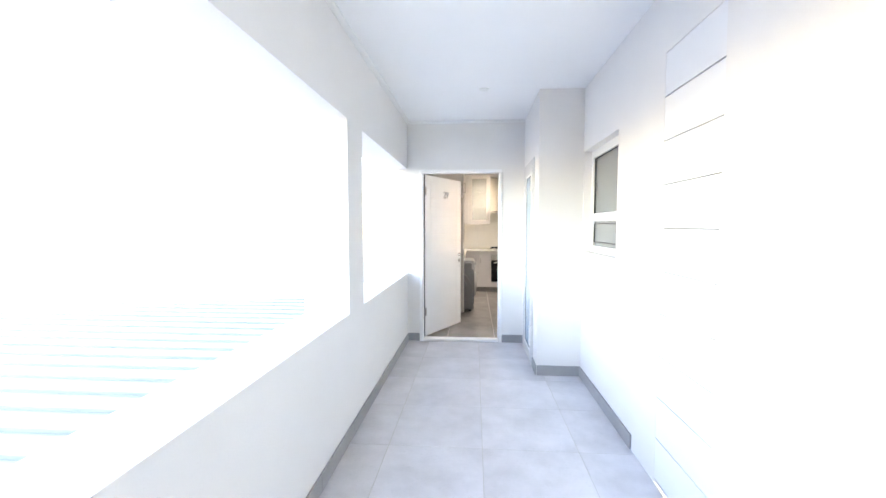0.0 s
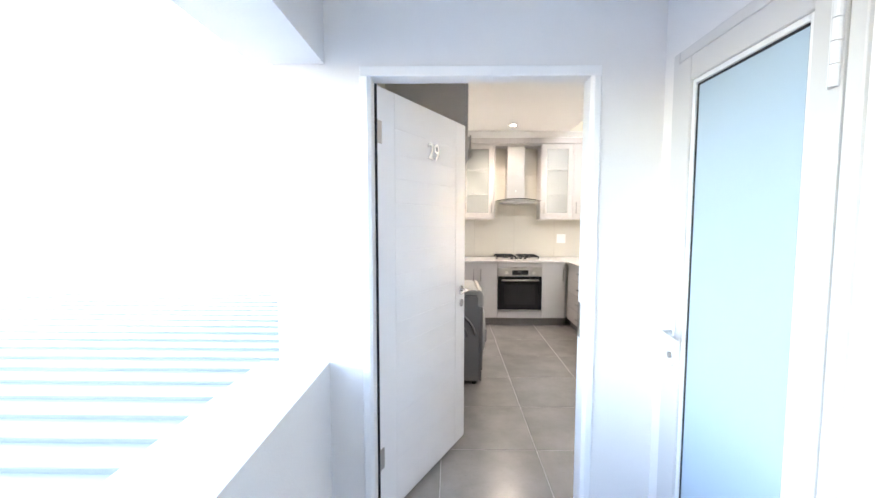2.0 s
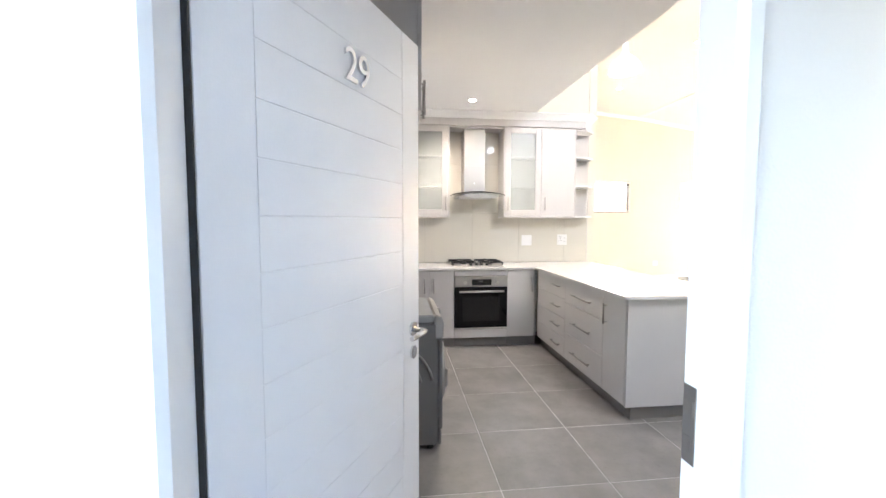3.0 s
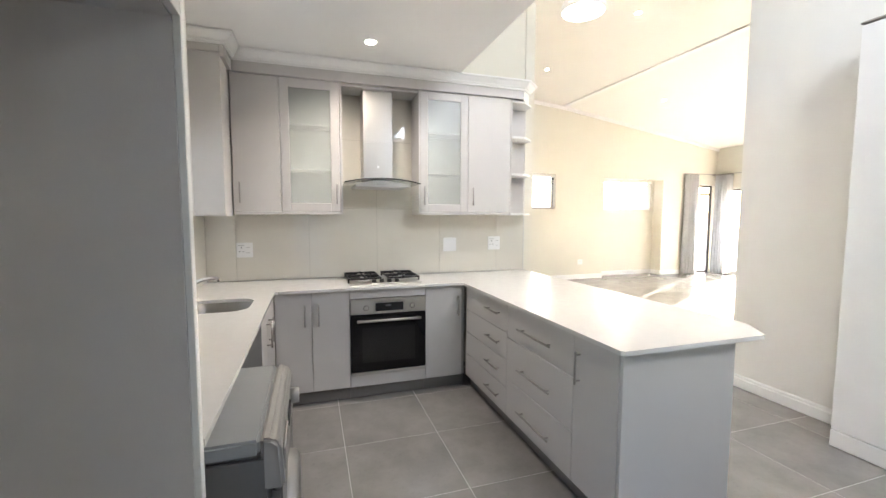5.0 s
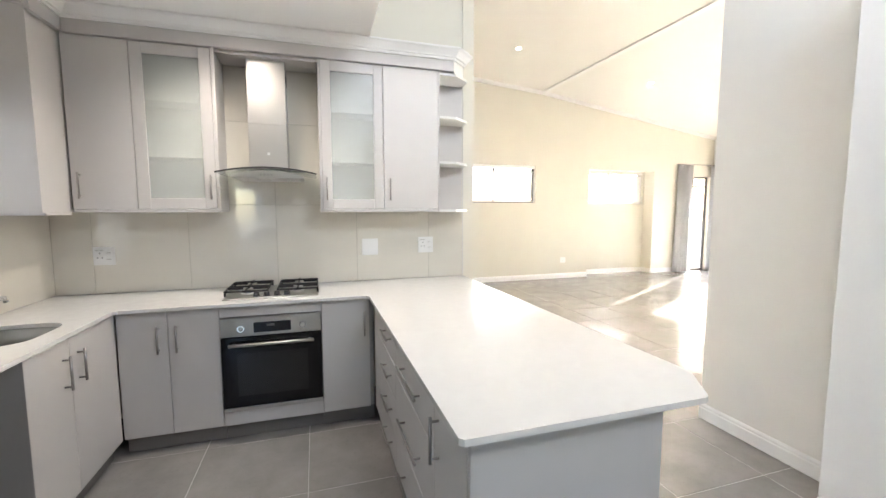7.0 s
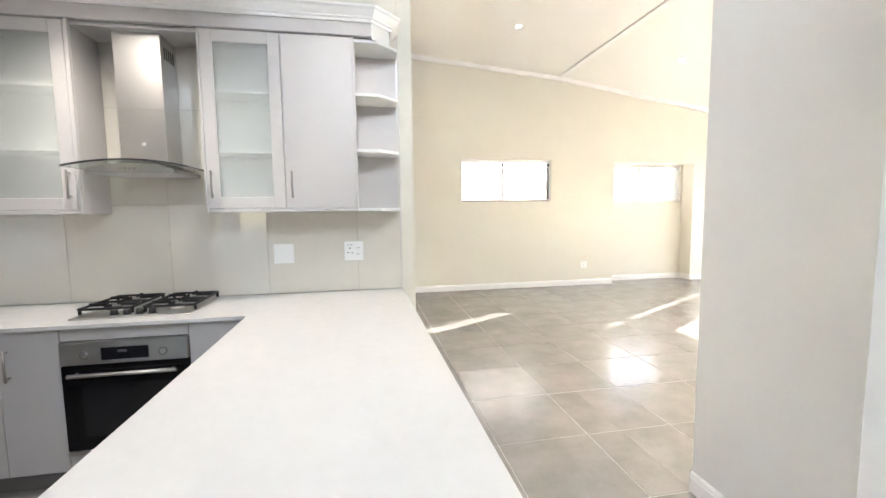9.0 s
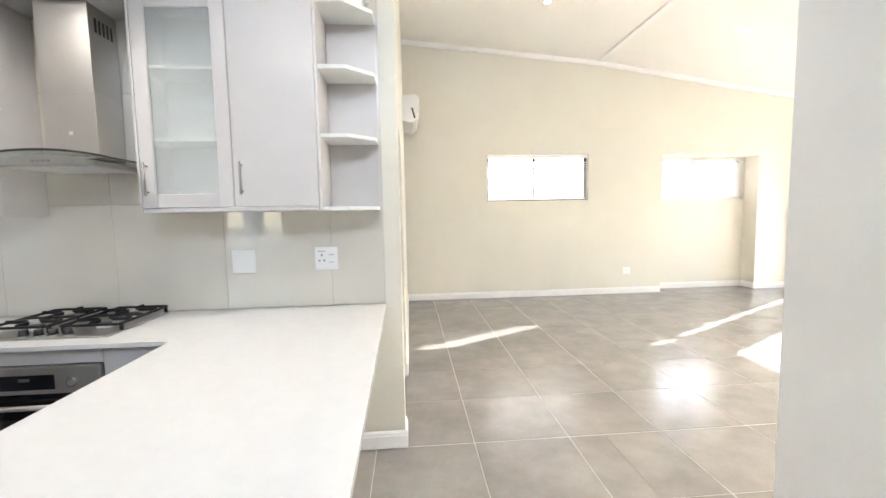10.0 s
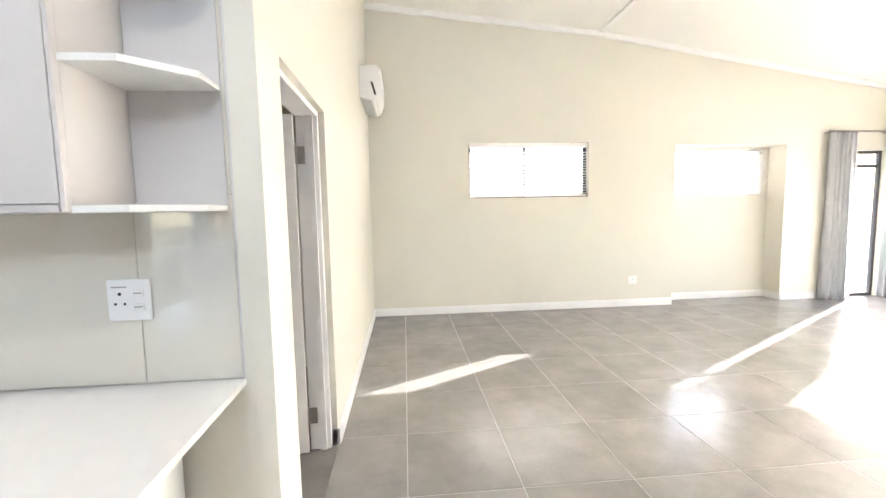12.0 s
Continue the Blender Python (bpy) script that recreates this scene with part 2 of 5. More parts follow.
def add_box(bm, x0, x1, y0, y1, z0, z1, bevel=0.0, segments=1):
    r = bmesh.ops.create_cube(bm, size=1.0)
    vs = r["verts"]
    bmesh.ops.transform(bm, verts=vs, matrix=Matrix.LocRotScale(((x0 + x1) / 2, (y0 + y1) / 2, (z0 + z1) / 2), None, (abs(x1 - x0), abs(y1 - y0), abs(z1 - z0))))
    if bevel:
        es = list({e for v in vs for e in v.link_edges})
        bmesh.ops.bevel(bm, geom=es, offset=bevel, segments=segments, affect="EDGES", clamp_overlap=True)
    return bm


def add_cyl(bm, a, b, r, seg=16, r2=None):
    a, b = Vector(a), Vector(b)
    m = Matrix.Translation((a + b) / 2) @ (b - a).to_track_quat("Z", "Y").to_matrix().to_4x4()
    bmesh.ops.create_cone(bm, cap_ends=True, segments=seg, radius1=r, radius2=r if r2 is None else r2, depth=(b - a).length, matrix=m)
    return bm


def add_prism(bm, outline, lo, hi, axis="z"):
    """Push an outline out between lo and hi along an axis."""
    def place(p, h):
        return {"z": (p[0], p[1], h), "y": (p[0], h, p[1]), "x": (h, p[0], p[1])}[axis]
    bot = [bm.verts.new(place(p, lo)) for p in outline]
    top = [bm.verts.new(place(p, hi)) for p in outline]
    k = len(outline)
    bm.faces.new(bot[::-1])
    bm.faces.new(top)
    for i in range(k):
        bm.faces.new((bot[i], bot[(i + 1) % k], top[(i + 1) % k], top[i]))
    bmesh.ops.recalc_face_normals(bm, faces=bm.faces[:])
    return bm


def add_lathe(bm, profile, centre, seg=32):
    """Turn (radius, height) pairs round the upright through centre."""
    rings = []
    for r, z in profile:
        rings.append([bm.verts.new((centre[0] + r * math.cos(2 * math.pi * k / seg), centre[1] + r * math.sin(2 * math.pi * k / seg), centre[2] + z)) for k in range(seg)])
    for p, q in zip(rings, rings[1:]):
        for k in range(seg):
            bm.faces.new((p[k], p[(k + 1) % seg], q[(k + 1) % seg], q[k]))
    return bm


def add_tube(bm, pts, r, seg=10):
    """A round bar through points."""
    pts = [Vector(p) for p in pts]
    rings = []
    for i, p in enumerate(pts):
        d = (pts[min(i + 1, len(pts) - 1)] - pts[max(i - 1, 0)]).normalized()
        q = d.to_track_quat("Z", "Y")
        rings.append([bm.verts.new(p + q @ Vector((r * math.cos(2 * math.pi * k / seg), r * math.sin(2 * math.pi * k / seg), 0))) for k in range(seg)])
    for a, b in zip(rings, rings[1:]):
        for k in range(seg):
            bm.faces.new((a[k], a[(k + 1) % seg], b[(k + 1) % seg], b[k]))
    bm.faces.new(rings[0][::-1])
    bm.faces.new(rings[-1])
    return bm


def finish(name, bm, material, smooth=False):
    me = bpy.data.meshes.new(name)
    bm.to_mesh(me)
    bm.free()
    me.materials.append(material)
    if smooth:
        for p in me.polygons:
            p.use_smooth = len(p.vertices) <= 4
    return new(name, me)


def thing(name, loc, label, category, group=""):
    """An Empty at the base of a thing; its parts are given in world coordinates."""
    ob = new(name)
    ob.location = loc
    ob.empty_display_size = 0.1
    ORIGIN[ob.name] = Vector(loc)
    return tagged(ob, label, category, group)


def part(name, bm, material, parent, label="", smooth=False):
    o = ORIGIN[parent.name]
    bmesh.ops.translate(bm, verts=bm.verts[:], vec=-o)
    ob = finish(name, bm, material, smooth)
    ob.parent = parent
    ORIGIN[ob.name] = o
    if label:
        tagged(ob, label)
    return ob


def setting(name, bm, material, label="", smooth=False):
    ob = finish(name, bm, material, smooth)
    ORIGIN[ob.name] = Vector((0, 0, 0))
    return tagged(ob, label, kind="structure")


def solo(name, bm, material, loc, label, category, group="", smooth=False):
    """A thing that is one mesh."""
    bmesh.ops.translate(bm, verts=bm.verts[:], vec=-Vector(loc))
    ob = finish(name, bm, material, smooth)
    ob.location = loc
    ORIGIN[ob.name] = Vector(loc)
    return tagged(ob, label, category, group)


def box(x0, x1, y0, y1, z0, z1, bevel=0.0, segments=1):
    return add_box(bm_new(), x0, x1, y0, y1, z0, z1, bevel, segments)


def wall_mesh(axis, p0, p1, a0, a1, z0, z1, holes=()):
    """One closed wall between planes p0 and p1 along the other axis, with holes (a0, a1, z0, z1) through it."""
    bm = bm_new()
    us = sorted({a0, a1, *[min(max(h[k], a0), a1) for h in holes for k in (0, 1)]})
    zs = sorted({z0, z1, *[min(max(h[k], z0), z1) for h in holes for k in (2, 3)]})
    verts = {}

    def v(i, k, p):
        if (i, k, p) not in verts:
            q = (p0, p1)[p]
            verts[i, k, p] = bm.verts.new((q, us[i], zs[k]) if axis == "x" else (us[i], q, zs[k]))
        return verts[i, k, p]

    def solid(i, k):
        if not (0 <= i < len(us) - 1 and 0 <= k < len(zs) - 1):
            return False
        u, z = (us[i] + us[i + 1]) / 2, (zs[k] + zs[k + 1]) / 2
        return not any(h[0] < u < h[1] and h[2] < z < h[3] for h in holes)

    for i in range(len(us) - 1):
        for k in range(len(zs) - 1):
            if not solid(i, k):
                continue
            for p in (0, 1):
                bm.faces.new((v(i, k, p), v(i + 1, k, p), v(i + 1, k + 1, p), v(i, k + 1, p)))
            for di, dk, e in ((-1, 0, ((i, k), (i, k + 1))), (1, 0, ((i + 1, k), (i + 1, k + 1))), (0, -1, ((i, k), (i + 1, k))), (0, 1, ((i, k + 1), (i + 1, k + 1)))):
                if not solid(i + di, k + dk):
                    (a, b), (c, d) = e
                    bm.faces.new((v(a, b, 0), v(c, d, 0), v(c, d, 1), v(a, b, 1)))
    bmesh.ops.recalc_face_normals(bm, faces=bm.faces[:])
    return bm

# ---- large structure: walkway ----
LX, RX, RX2, PIER_Y, END_Y = 0.11, 1.515, 1.92, 6.08, 7.17
CZ = 2.667
IN_Y = 7.281
setting("wall_walkway_outer", wall_mesh("x", LX - 0.30, LX, -1.6, END_Y, -0.2, CZ + 0.15, [(-1.2, 4.80, 0.84, 2.103), (5.155, END_Y, 0.84, 2.103)]), M_PAINT_OUT, "off-white plastered parapet with beam and column")
setting("wall_walkway_inner", wall_mesh("x", RX2, RX2 + 0.22, 3.89, PIER_Y, -0.2, CZ + 0.15, [(5.17, 6.06, 1.172, 2.09), (3.90, 4.47, -0.2, 2.32)]), M_PAINT_OUT, "off-white plastered wall of the walkway")
setting("wall_walkway_near", box(RX2 - 0.03, RX2 + 0.22, -1.6, 3.89, -0.2, CZ + 0.15), M_PAINT_OUT, "off-white plastered wall of the walkway")
setting("wall_pier", wall_mesh("x", RX, RX2, PIER_Y, END_Y, -0.2, CZ + 0.15, [(6.335, 7.07, -0.2, 2.09)]), M_PAINT_OUT, "off-white projecting wall with a glazed door")
setting("wall_walkway_back", box(LX - 0.3, RX2 + 0.22, -1.8, -1.6, -0.2, CZ + 0.15), M_PAINT_OUT, "off-white plastered end wall")
setting("ceiling_walkway", box(LX - 0.30, RX2 + 0.22, -1.8, END_Y, CZ, CZ + 0.15), M_CEIL_OUT, "white walkway ceiling")
setting("wall_walkway_end", wall_mesh("y", END_Y, IN_Y - 0.006, -0.11, RX2 + 2.0, -0.2, CZ + 0.15, [(0.29, 1.226, -0.2, 2.075)]), M_PAINT_OUT, "off-white plastered end wall with the entrance")

# ---- large structure: flat ----
KX, KY, NIB_X, SIDE_X, FAR_Y, EAST_X = 0.19, 11.56, 3.175, 3.175, 15.884, 11.03
TOP = 4.7
HALL_X, HALL_Y = 4.44, 10.35
setting("wall_kitchen_west", wall_mesh("x", KX - 0.25, KX, IN_Y, KY + 0.02, -0.1, TOP, [(10.17, 10.93, 0.93, 1.975)]), M_WALL, "cream wall with a kitchen window")
setting("wall_kitchen_north", box(KX - 0.25, SIDE_X, KY + 0.02, KY + 0.22, -0.1, TOP), M_WALL, "cream kitchen wall")
setting("wall_entry_south", wall_mesh("y", IN_Y - 0.006, IN_Y, KX, HALL_X, -0.1, TOP, [(0.255, 1.26, -0.2, 2.095), (2.40, 4.20, 2.92, 3.98)]), M_WALL, "cream inner face of the entrance wall")
setting("wall_living_west", wall_mesh("x", SIDE_X - 0.16, SIDE_X, KY + 0.22, FAR_Y, -0.1, TOP, [(11.815, 12.68, -0.1, 2.03)]), M_WALL, "cream wall with an inner door")
setting("wall_living_north", wall_mesh("y", FAR_Y, FAR_Y + 0.14, SIDE_X - 0.16, EAST_X + 0.25, -0.1, TOP, [(4.527, 6.25, 1.62, 2.384), (7.55, 9.30, -0.1, 2.345), (10.47, 10.97, -0.1, 2.25)]), M_WALL, "cream wall with high windows, niche and glazed door")
setting("wall_niche_west", box(7.40, 7.55, FAR_Y + 0.14, FAR_Y + 0.30, -0.1, 2.6), M_WALL, "cream side of the niche")
setting("wall_niche_east", box(9.30, 9.45, FAR_Y + 0.14, FAR_Y + 0.30, -0.1, 2.6), M_WALL, "cream side of the niche")
setting("ceiling_niche", box(7.55, 9.30, FAR_Y + 0.14, FAR_Y + 0.30, 2.345, 2.6), M_WALL, "cream head of the niche")
setting("wall_niche", wall_mesh("y", FAR_Y + 0.30, FAR_Y + 0.50, 7.4, 9.45, -0.1, 2.6, [(7.57, 9.26, 1.60, 2.33)]), M_WALL, "cream back of the niche")
setting("wall_living_east", wall_mesh("x", EAST_X, EAST_X + 0.25, 10.1, FAR_Y, -0.1, TOP, [(11.3, 15.70, -0.1, 2.14)]), M_WALL, "cream wall with wide glazed doors")
setting("wall_hall_east", box(HALL_X, 4.60, IN_Y, HALL_Y, -0.1, TOP), M_HALL, "cream wall end beside the entrance, coloured paler for daylight")
setting("wall_living_south", box(4.60, EAST_X + 0.25, HALL_Y - 0.2, HALL_Y, -0.1, TOP), M_WALL, "cream wall")
setting("ceiling_kitchen", box(KX, 2.26, IN_Y, KY + 0.02, CZ, CZ + 0.12), M_CEIL, "flat white kitchen ceiling")
setting("wall_ceiling_step", box(2.14, 2.26, IN_Y, KY + 0.02, CZ + 0.12, TOP), M_CEIL, "white upright step between the ceilings")


def slope_z(x):
    return 4.168 - 0.0902 * (x - 3.16) if x < 6.4 else 3.876 - 0.149 * (x - 6.4)


bm = bm_new()
add_prism(bm, [(2.26, slope_z(2.26)), (6.4, slope_z(6.4)), (EAST_X, slope_z(EAST_X)), (EAST_X, slope_z(EAST_X) + 0.1), (6.4, slope_z(6.4) + 0.1), (2.26, slope_z(2.26) + 0.1)], IN_Y, FAR_Y, "y")
setting("ceiling_living", bm, M_CEIL_LIVING, "white sloping ceiling")
setting("roof", box(-0.4, EAST_X + 0.6, 7.3, FAR_Y + 0.7, TOP, TOP + 0.15), M_CEIL, "roof slab")
bm = bm_new()
add_prism(bm, [(6.36, slope_z(6.36) - 0.02), (6.44, slope_z(6.44) - 0.02), (6.44, slope_z(6.44) + 0.01), (6.36, slope_z(6.36) + 0.01)], HALL_Y, FAR_Y - 0.04, "y")
setting("trim_ceiling_strip", bm, M_CEIL, "white cover strip on the ceiling joint")

# cornices
def cornice(name, p, q, z, inward, drop=0.07, run=0.07):
    """Stepped plaster moulding along p-q under height z; inward is the side it grows to."""
    p, q, n = Vector((*p, 0)), Vector((*q, 0)), Vector((*inward, 0))
    prof = [(0, 0), (run, 0), (run, -0.012), (run * 0.78, -0.02), (run * 0.62, -drop * 0.45), (run * 0.36, -drop * 0.70), (run * 0.30, -drop * 0.78), (run * 0.16, -drop * 0.82), (run * 0.14, -drop), (0, -drop)]
    bm = bm_new()
    ends = []
    for e in (p, q):
        ends.append([bm.verts.new((e.x + n.x * r, e.y + n.y * r, z + h)) for r, h in prof])
    k = len(prof)
    for i in range(k):
        bm.faces.new((ends[0][i], ends[0][(i + 1) % k], ends[1][(i + 1) % k], ends[1][i]))
    bm.faces.new(ends[0])
    bm.faces.new(ends[1][::-1])
    bmesh.ops.recalc_face_normals(bm, faces=bm.faces[:])
    return setting(name, bm, M_CEIL, "white moulded cornice")


def mitred(name, pts, z, drop, run, m=M_CEIL):
    """The same moulding along a bent line; it grows to the right-hand side of the walk along pts."""
    prof = [(0, 0), (run, 0), (run, -0.012), (run * 0.80, -0.02), (run * 0.66, -drop * 0.42), (run * 0.40, -drop * 0.66), (run * 0.36, -drop * 0.76), (run * 0.18, -drop * 0.82), (run * 0.15, -drop), (0, -drop)]
    P = [Vector(p) for p in pts]
    bm = bm_new()
    rings = []
    for i, p in enumerate(P):
        ds = []
        if i:
            ds.append((P[i] - P[i - 1]).normalized())
        if i < len(P) - 1:
            ds.append((P[i + 1] - P[i]).normalized())
        ns = [Vector((d.y, -d.x)) for d in ds]
        n = sum(ns, Vector((0, 0))).normalized()
        n = n / max(0.3, n.dot(ns[0]))
        rings.append([bm.verts.new((p.x + n.x * r, p.y + n.y * r, z + h)) for r, h in prof])
    k = len(prof)
    for a, c in zip(rings, rings[1:]):
        for q in range(k):
            bm.faces.new((a[q], a[(q + 1) % k], c[(q + 1) % k], c[q]))
    bm.faces.new(rings[0])
    bm.faces.new(rings[-1][::-1])
    bmesh.ops.recalc_face_normals(bm, faces=bm.faces[:])
    return setting(name, bm, m, "white moulded cornice")


mitred("trim_cornice_cabinets", [(KX, 10.986), (0.482, 10.986), (0.482, 11.262), (2.90, 11.262), (3.02, 11.38), (3.02, 11.556)], CZ - 0.001, 0.078, 0.066)
cornice("trim_cornice_west", (KX, 10.195), (KX, 10.918), CZ - 0.002, (1, 0), 0.08, 0.08)
cornice("trim_cornice_walkway_west", (LX, -1.6), (LX, END_Y), CZ - 0.001, (1, 0), 0.03, 0.03)
cornice("trim_cornice_walkway_end", (LX, END_Y), (RX, END_Y), CZ - 0.001, (0, -1), 0.03, 0.03)

bm = bm_new()
add_prism(bm, [(SIDE_X, slope_z(SIDE_X) - 0.07), (SIDE_X, slope_z(SIDE_X)), (6.4, slope_z(6.4)), (EAST_X, slope_z(EAST_X)), (EAST_X, slope_z(EAST_X) - 0.07), (6.4, slope_z(6.4) - 0.07)], FAR_Y - 0.035, FAR_Y, "y")
setting("trim_cornice_far", bm, M_CEIL, "white cornice under the sloping ceiling")


# skirtings
def skirting(name, p, q, inward, h=0.105, d=0.016, m=M_WHITE):
    p, q, n = Vector((*p, 0)), Vector((*q, 0)), Vector((*inward, 0))
    prof = [(0, 0), (d, 0), (d, h * 0.72), (d * 0.75, h * 0.76), (d * 0.75, h * 0.9), (d * 0.35, h), (0, h)]
    bm = bm_new()
    ends = [[bm.verts.new((e.x + n.x * r, e.y + n.y * r, 0.004 + z)) for r, z in prof] for e in (p, q)]
    k = len(prof)
    for i in range(k):
        bm.faces.new((ends[0][i], ends[0][(i + 1) % k], ends[1][(i + 1) % k], ends[1][i]))
    bm.faces.new(ends[0])
    bm.faces.new(ends[1][::-1])
    bmesh.ops.recalc_face_normals(bm, faces=bm.faces[:])
    return setting(name, bm, m, "white moulded skirting")


skirting("baseboard_far_left", (SIDE_X, FAR_Y), (7.55, FAR_Y), (0, -1))
skirting("baseboard_far_right", (9.30, FAR_Y), (10.47, FAR_Y), (0, -1))
skirting("baseboard_niche", (7.55, FAR_Y + 0.30), (9.30, FAR_Y + 0.30), (0, -1))
skirting("baseboard_niche_side", (9.30, FAR_Y), (9.30, FAR_Y + 0.28), (-1, 0))
skirting("baseboard_west", (SIDE_X, 12.76), (SIDE_X, FAR_Y - 0.016), (1, 0))
skirting("baseboard_nib", (2.87, KY), (SIDE_X + 0.016, KY), (0, -1))
skirting("baseboard_nib_side", (SIDE_X, KY), (SIDE_X, 11.735), (1, 0))
skirting("baseboard_hall", (HALL_X, 9.45), (HALL_X, HALL_Y), (-1, 0))
skirting("baseboard_east", (EAST_X, 15.05), (EAST_X, FAR_Y - 0.016), (-1, 0))
setting("wall_nib", box(3.078, SIDE_X, KY, KY + 0.02, 0, TOP), M_WALL, "cream wall end beside the counter")


def tile_skirt(name, x0, x1, y0, y1, along):
    base = thing(name, (x0, y0, 0), "grey porcelain skirting tiles along the wall", "skirting")
    base["kind"] = "structure"
    a0, a1 = (y0, y1) if along == "y" else (x0, x1)
    k = max(1, round((a1 - a0) / 0.6))
    for i in range(k):
        u, v = a0 + (a1 - a0) * i / k + 0.0015, a0 + (a1 - a0) * (i + 1) / k - 0.0015
        part("tile", box(x0, x1, u, v, 0.002, 0.098, 0.002) if along == "y" else box(u, v, y0, y1, 0.002, 0.098, 0.002), M_SKIRT_TILE, base)


tile_skirt("baseboard_walkway_west", LX, LX + 0.012, -1.6, END_Y, "y")
tile_skirt("baseboard_walkway_end_a", LX + 0.012, 0.256, END_Y - 0.012, END_Y, "x")
tile_skirt("baseboard_walkway_end_b", 1.257, RX, END_Y - 0.012, END_Y, "x")
tile_skirt("baseboard_pier", RX, RX2 - 0.012, PIER_Y - 0.012, PIER_Y, "x")
tile_skirt("baseboard_walkway_east", RX2 - 0.012, RX2, 4.80, PIER_Y, "y")
tile_skirt("baseboard_pier_side", RX - 0.012, RX, PIER_Y, 6.32, "y")
tile_skirt("baseboard_pier_side_far", RX - 0.012, RX, 7.09, END_Y - 0.013, "y")


# ---- windows and doors ----
def frame_bm(axis, p0, p1, a0, a1, z0, z1, w, bars_v=(), bars_h=(), bottom=True):
    bm = bm_new()
    def add(u, v, b, t):
        if axis == "x":
            add_box(bm, p0, p1, u, v, b, t, 0.003)
        else:
            add_box(bm, u, v, p0, p1, b, t, 0.003)
    add(a0, a0 + w, z0, z1)
    add(a1 - w, a1, z0, z1)
    add(a0 + w, a1 - w, z1 - w, z1)
    if bottom:
        add(a0 + w, a1 - w, z0, z0 + w)
    for c in bars_v:
        add(c - w / 2, c + w / 2, z0 + w, z1 - w)
    for c in bars_h:
        add(a0 + w, a1 - w, c - w / 2, c + w / 2)
    return bm


def window(name, axis, p, a0, a1, z0, z1, m, label, glass=M_GLASS, w=0.045, bars_v=(), bars_h=(), depth=0.05):
    loc = (p, (a0 + a1) / 2, z0) if axis == "x" else ((a0 + a1) / 2, p, z0)
    t = thing(name, loc, label, "window")
    t["kind"] = "structure"
    fr = part("window_frame", frame_bm(axis, p - depth / 2, p + depth / 2, a0, a1, z0, z1, w, bars_v, bars_h), m, t)
    us, vs = [a0 + w, *sorted(bars_v), a1 - w], [z0 + w, *sorted(bars_h), z1 - w]
    for u, v in zip(us, us[1:]):
        for b, tt in zip(vs, vs[1:]):
            g = 0.5 * w
            u0, u1 = u + (g if u in bars_v else 0), v - (g if v in bars_v else 0)
            b0, b1 = b + (g if b in bars_h else 0), tt - (g if tt in bars_h else 0)
            pane = part("pane", box(p - 0.003, p + 0.003, u0, u1, b0, b1) if axis == "x" else box(u0, u1, p - 0.003, p + 0.003, b0, b1), glass, t)
            if glass == M_GLASS:
                pane.visible_shadow = False
    return t


window("window_walkway", "x", RX2 + 0.09, 5.17, 6.06, 1.172, 2.09, M_ALU_WHITE, "white aluminium window with grey frosted panes", M_FROST_GREY, 0.07, (), (1.493,))
setting("sill_walkway", box(RX2 + 0.001, RX2 + 0.058, 5.173, 6.057, 1.175, 1.186, 0.003), M_PAINT_OUT, "plastered window sill")
for lo, hi in ((1.272, 1.438), (1.512, 2.018)):
    setting("trim_window_gasket", frame_bm("x", RX2 + 0.075, RX2 + 0.084, 5.242, 5.988, lo, hi, 0.007), M_RUBBER_SHADE, "dark glazing gasket")
# unseen window, added to go with the fill lamp in the hall
window("window_hall_unseen", "y", 7.23, 2.40, 4.20, 2.92, 3.98, M_ALU_WHITE, "white aluminium high window over the hall, unseen and assumed", M_GLASS, 0.045, (3.3,))
setting("trim_window_edge", box(KX + 0.0005, KX + 0.008, 10.932, 10.958, 0.902, 1.50, 0.001), M_WHITE, "white trim beside the kitchen window")
setting("sill_kitchen", box(KX - 0.13, KX + 0.004, 10.172, 10.928, 0.932, 0.944, 0.003), M_WHITE, "white window sill")
window("window_kitchen", "x", KX - 0.16, 10.17, 10.93, 0.93, 1.975, M_ALU_WHITE, "white aluminium kitchen window", M_GLASS, 0.045, (10.55,))
window("window_living_high", "y", FAR_Y + 0.112, 4.527, 6.25, 1.62, 2.384, M_DARKFRAME, "charcoal aluminium high window behind a blind", M_GLASS, 0.045, (5.34,))
# dark frame given a pale colour in place of the glare around it
window("window_niche", "y", FAR_Y + 0.42, 7.57, 9.26, 1.60, 2.33, M_ALU, "niche window, charcoal frame coloured pale as if in glare", M_GLASS, 0.045, (8.38,))
window("door_far_glazed", "y", FAR_Y + 0.10, 10.47, 10.97, 0.0, 2.25, M_DARKFRAME, "charcoal aluminium glazed door with top light", M_GLASS, 0.05, (), (2.02,))
window("door_east_glazed", "x", EAST_X + 0.14, 11.3, 15.70, 0.0, 2.14, M_DARKFRAME, "charcoal aluminium sliding glazed doors", M_GLASS, 0.05, (12.77, 14.23), ())


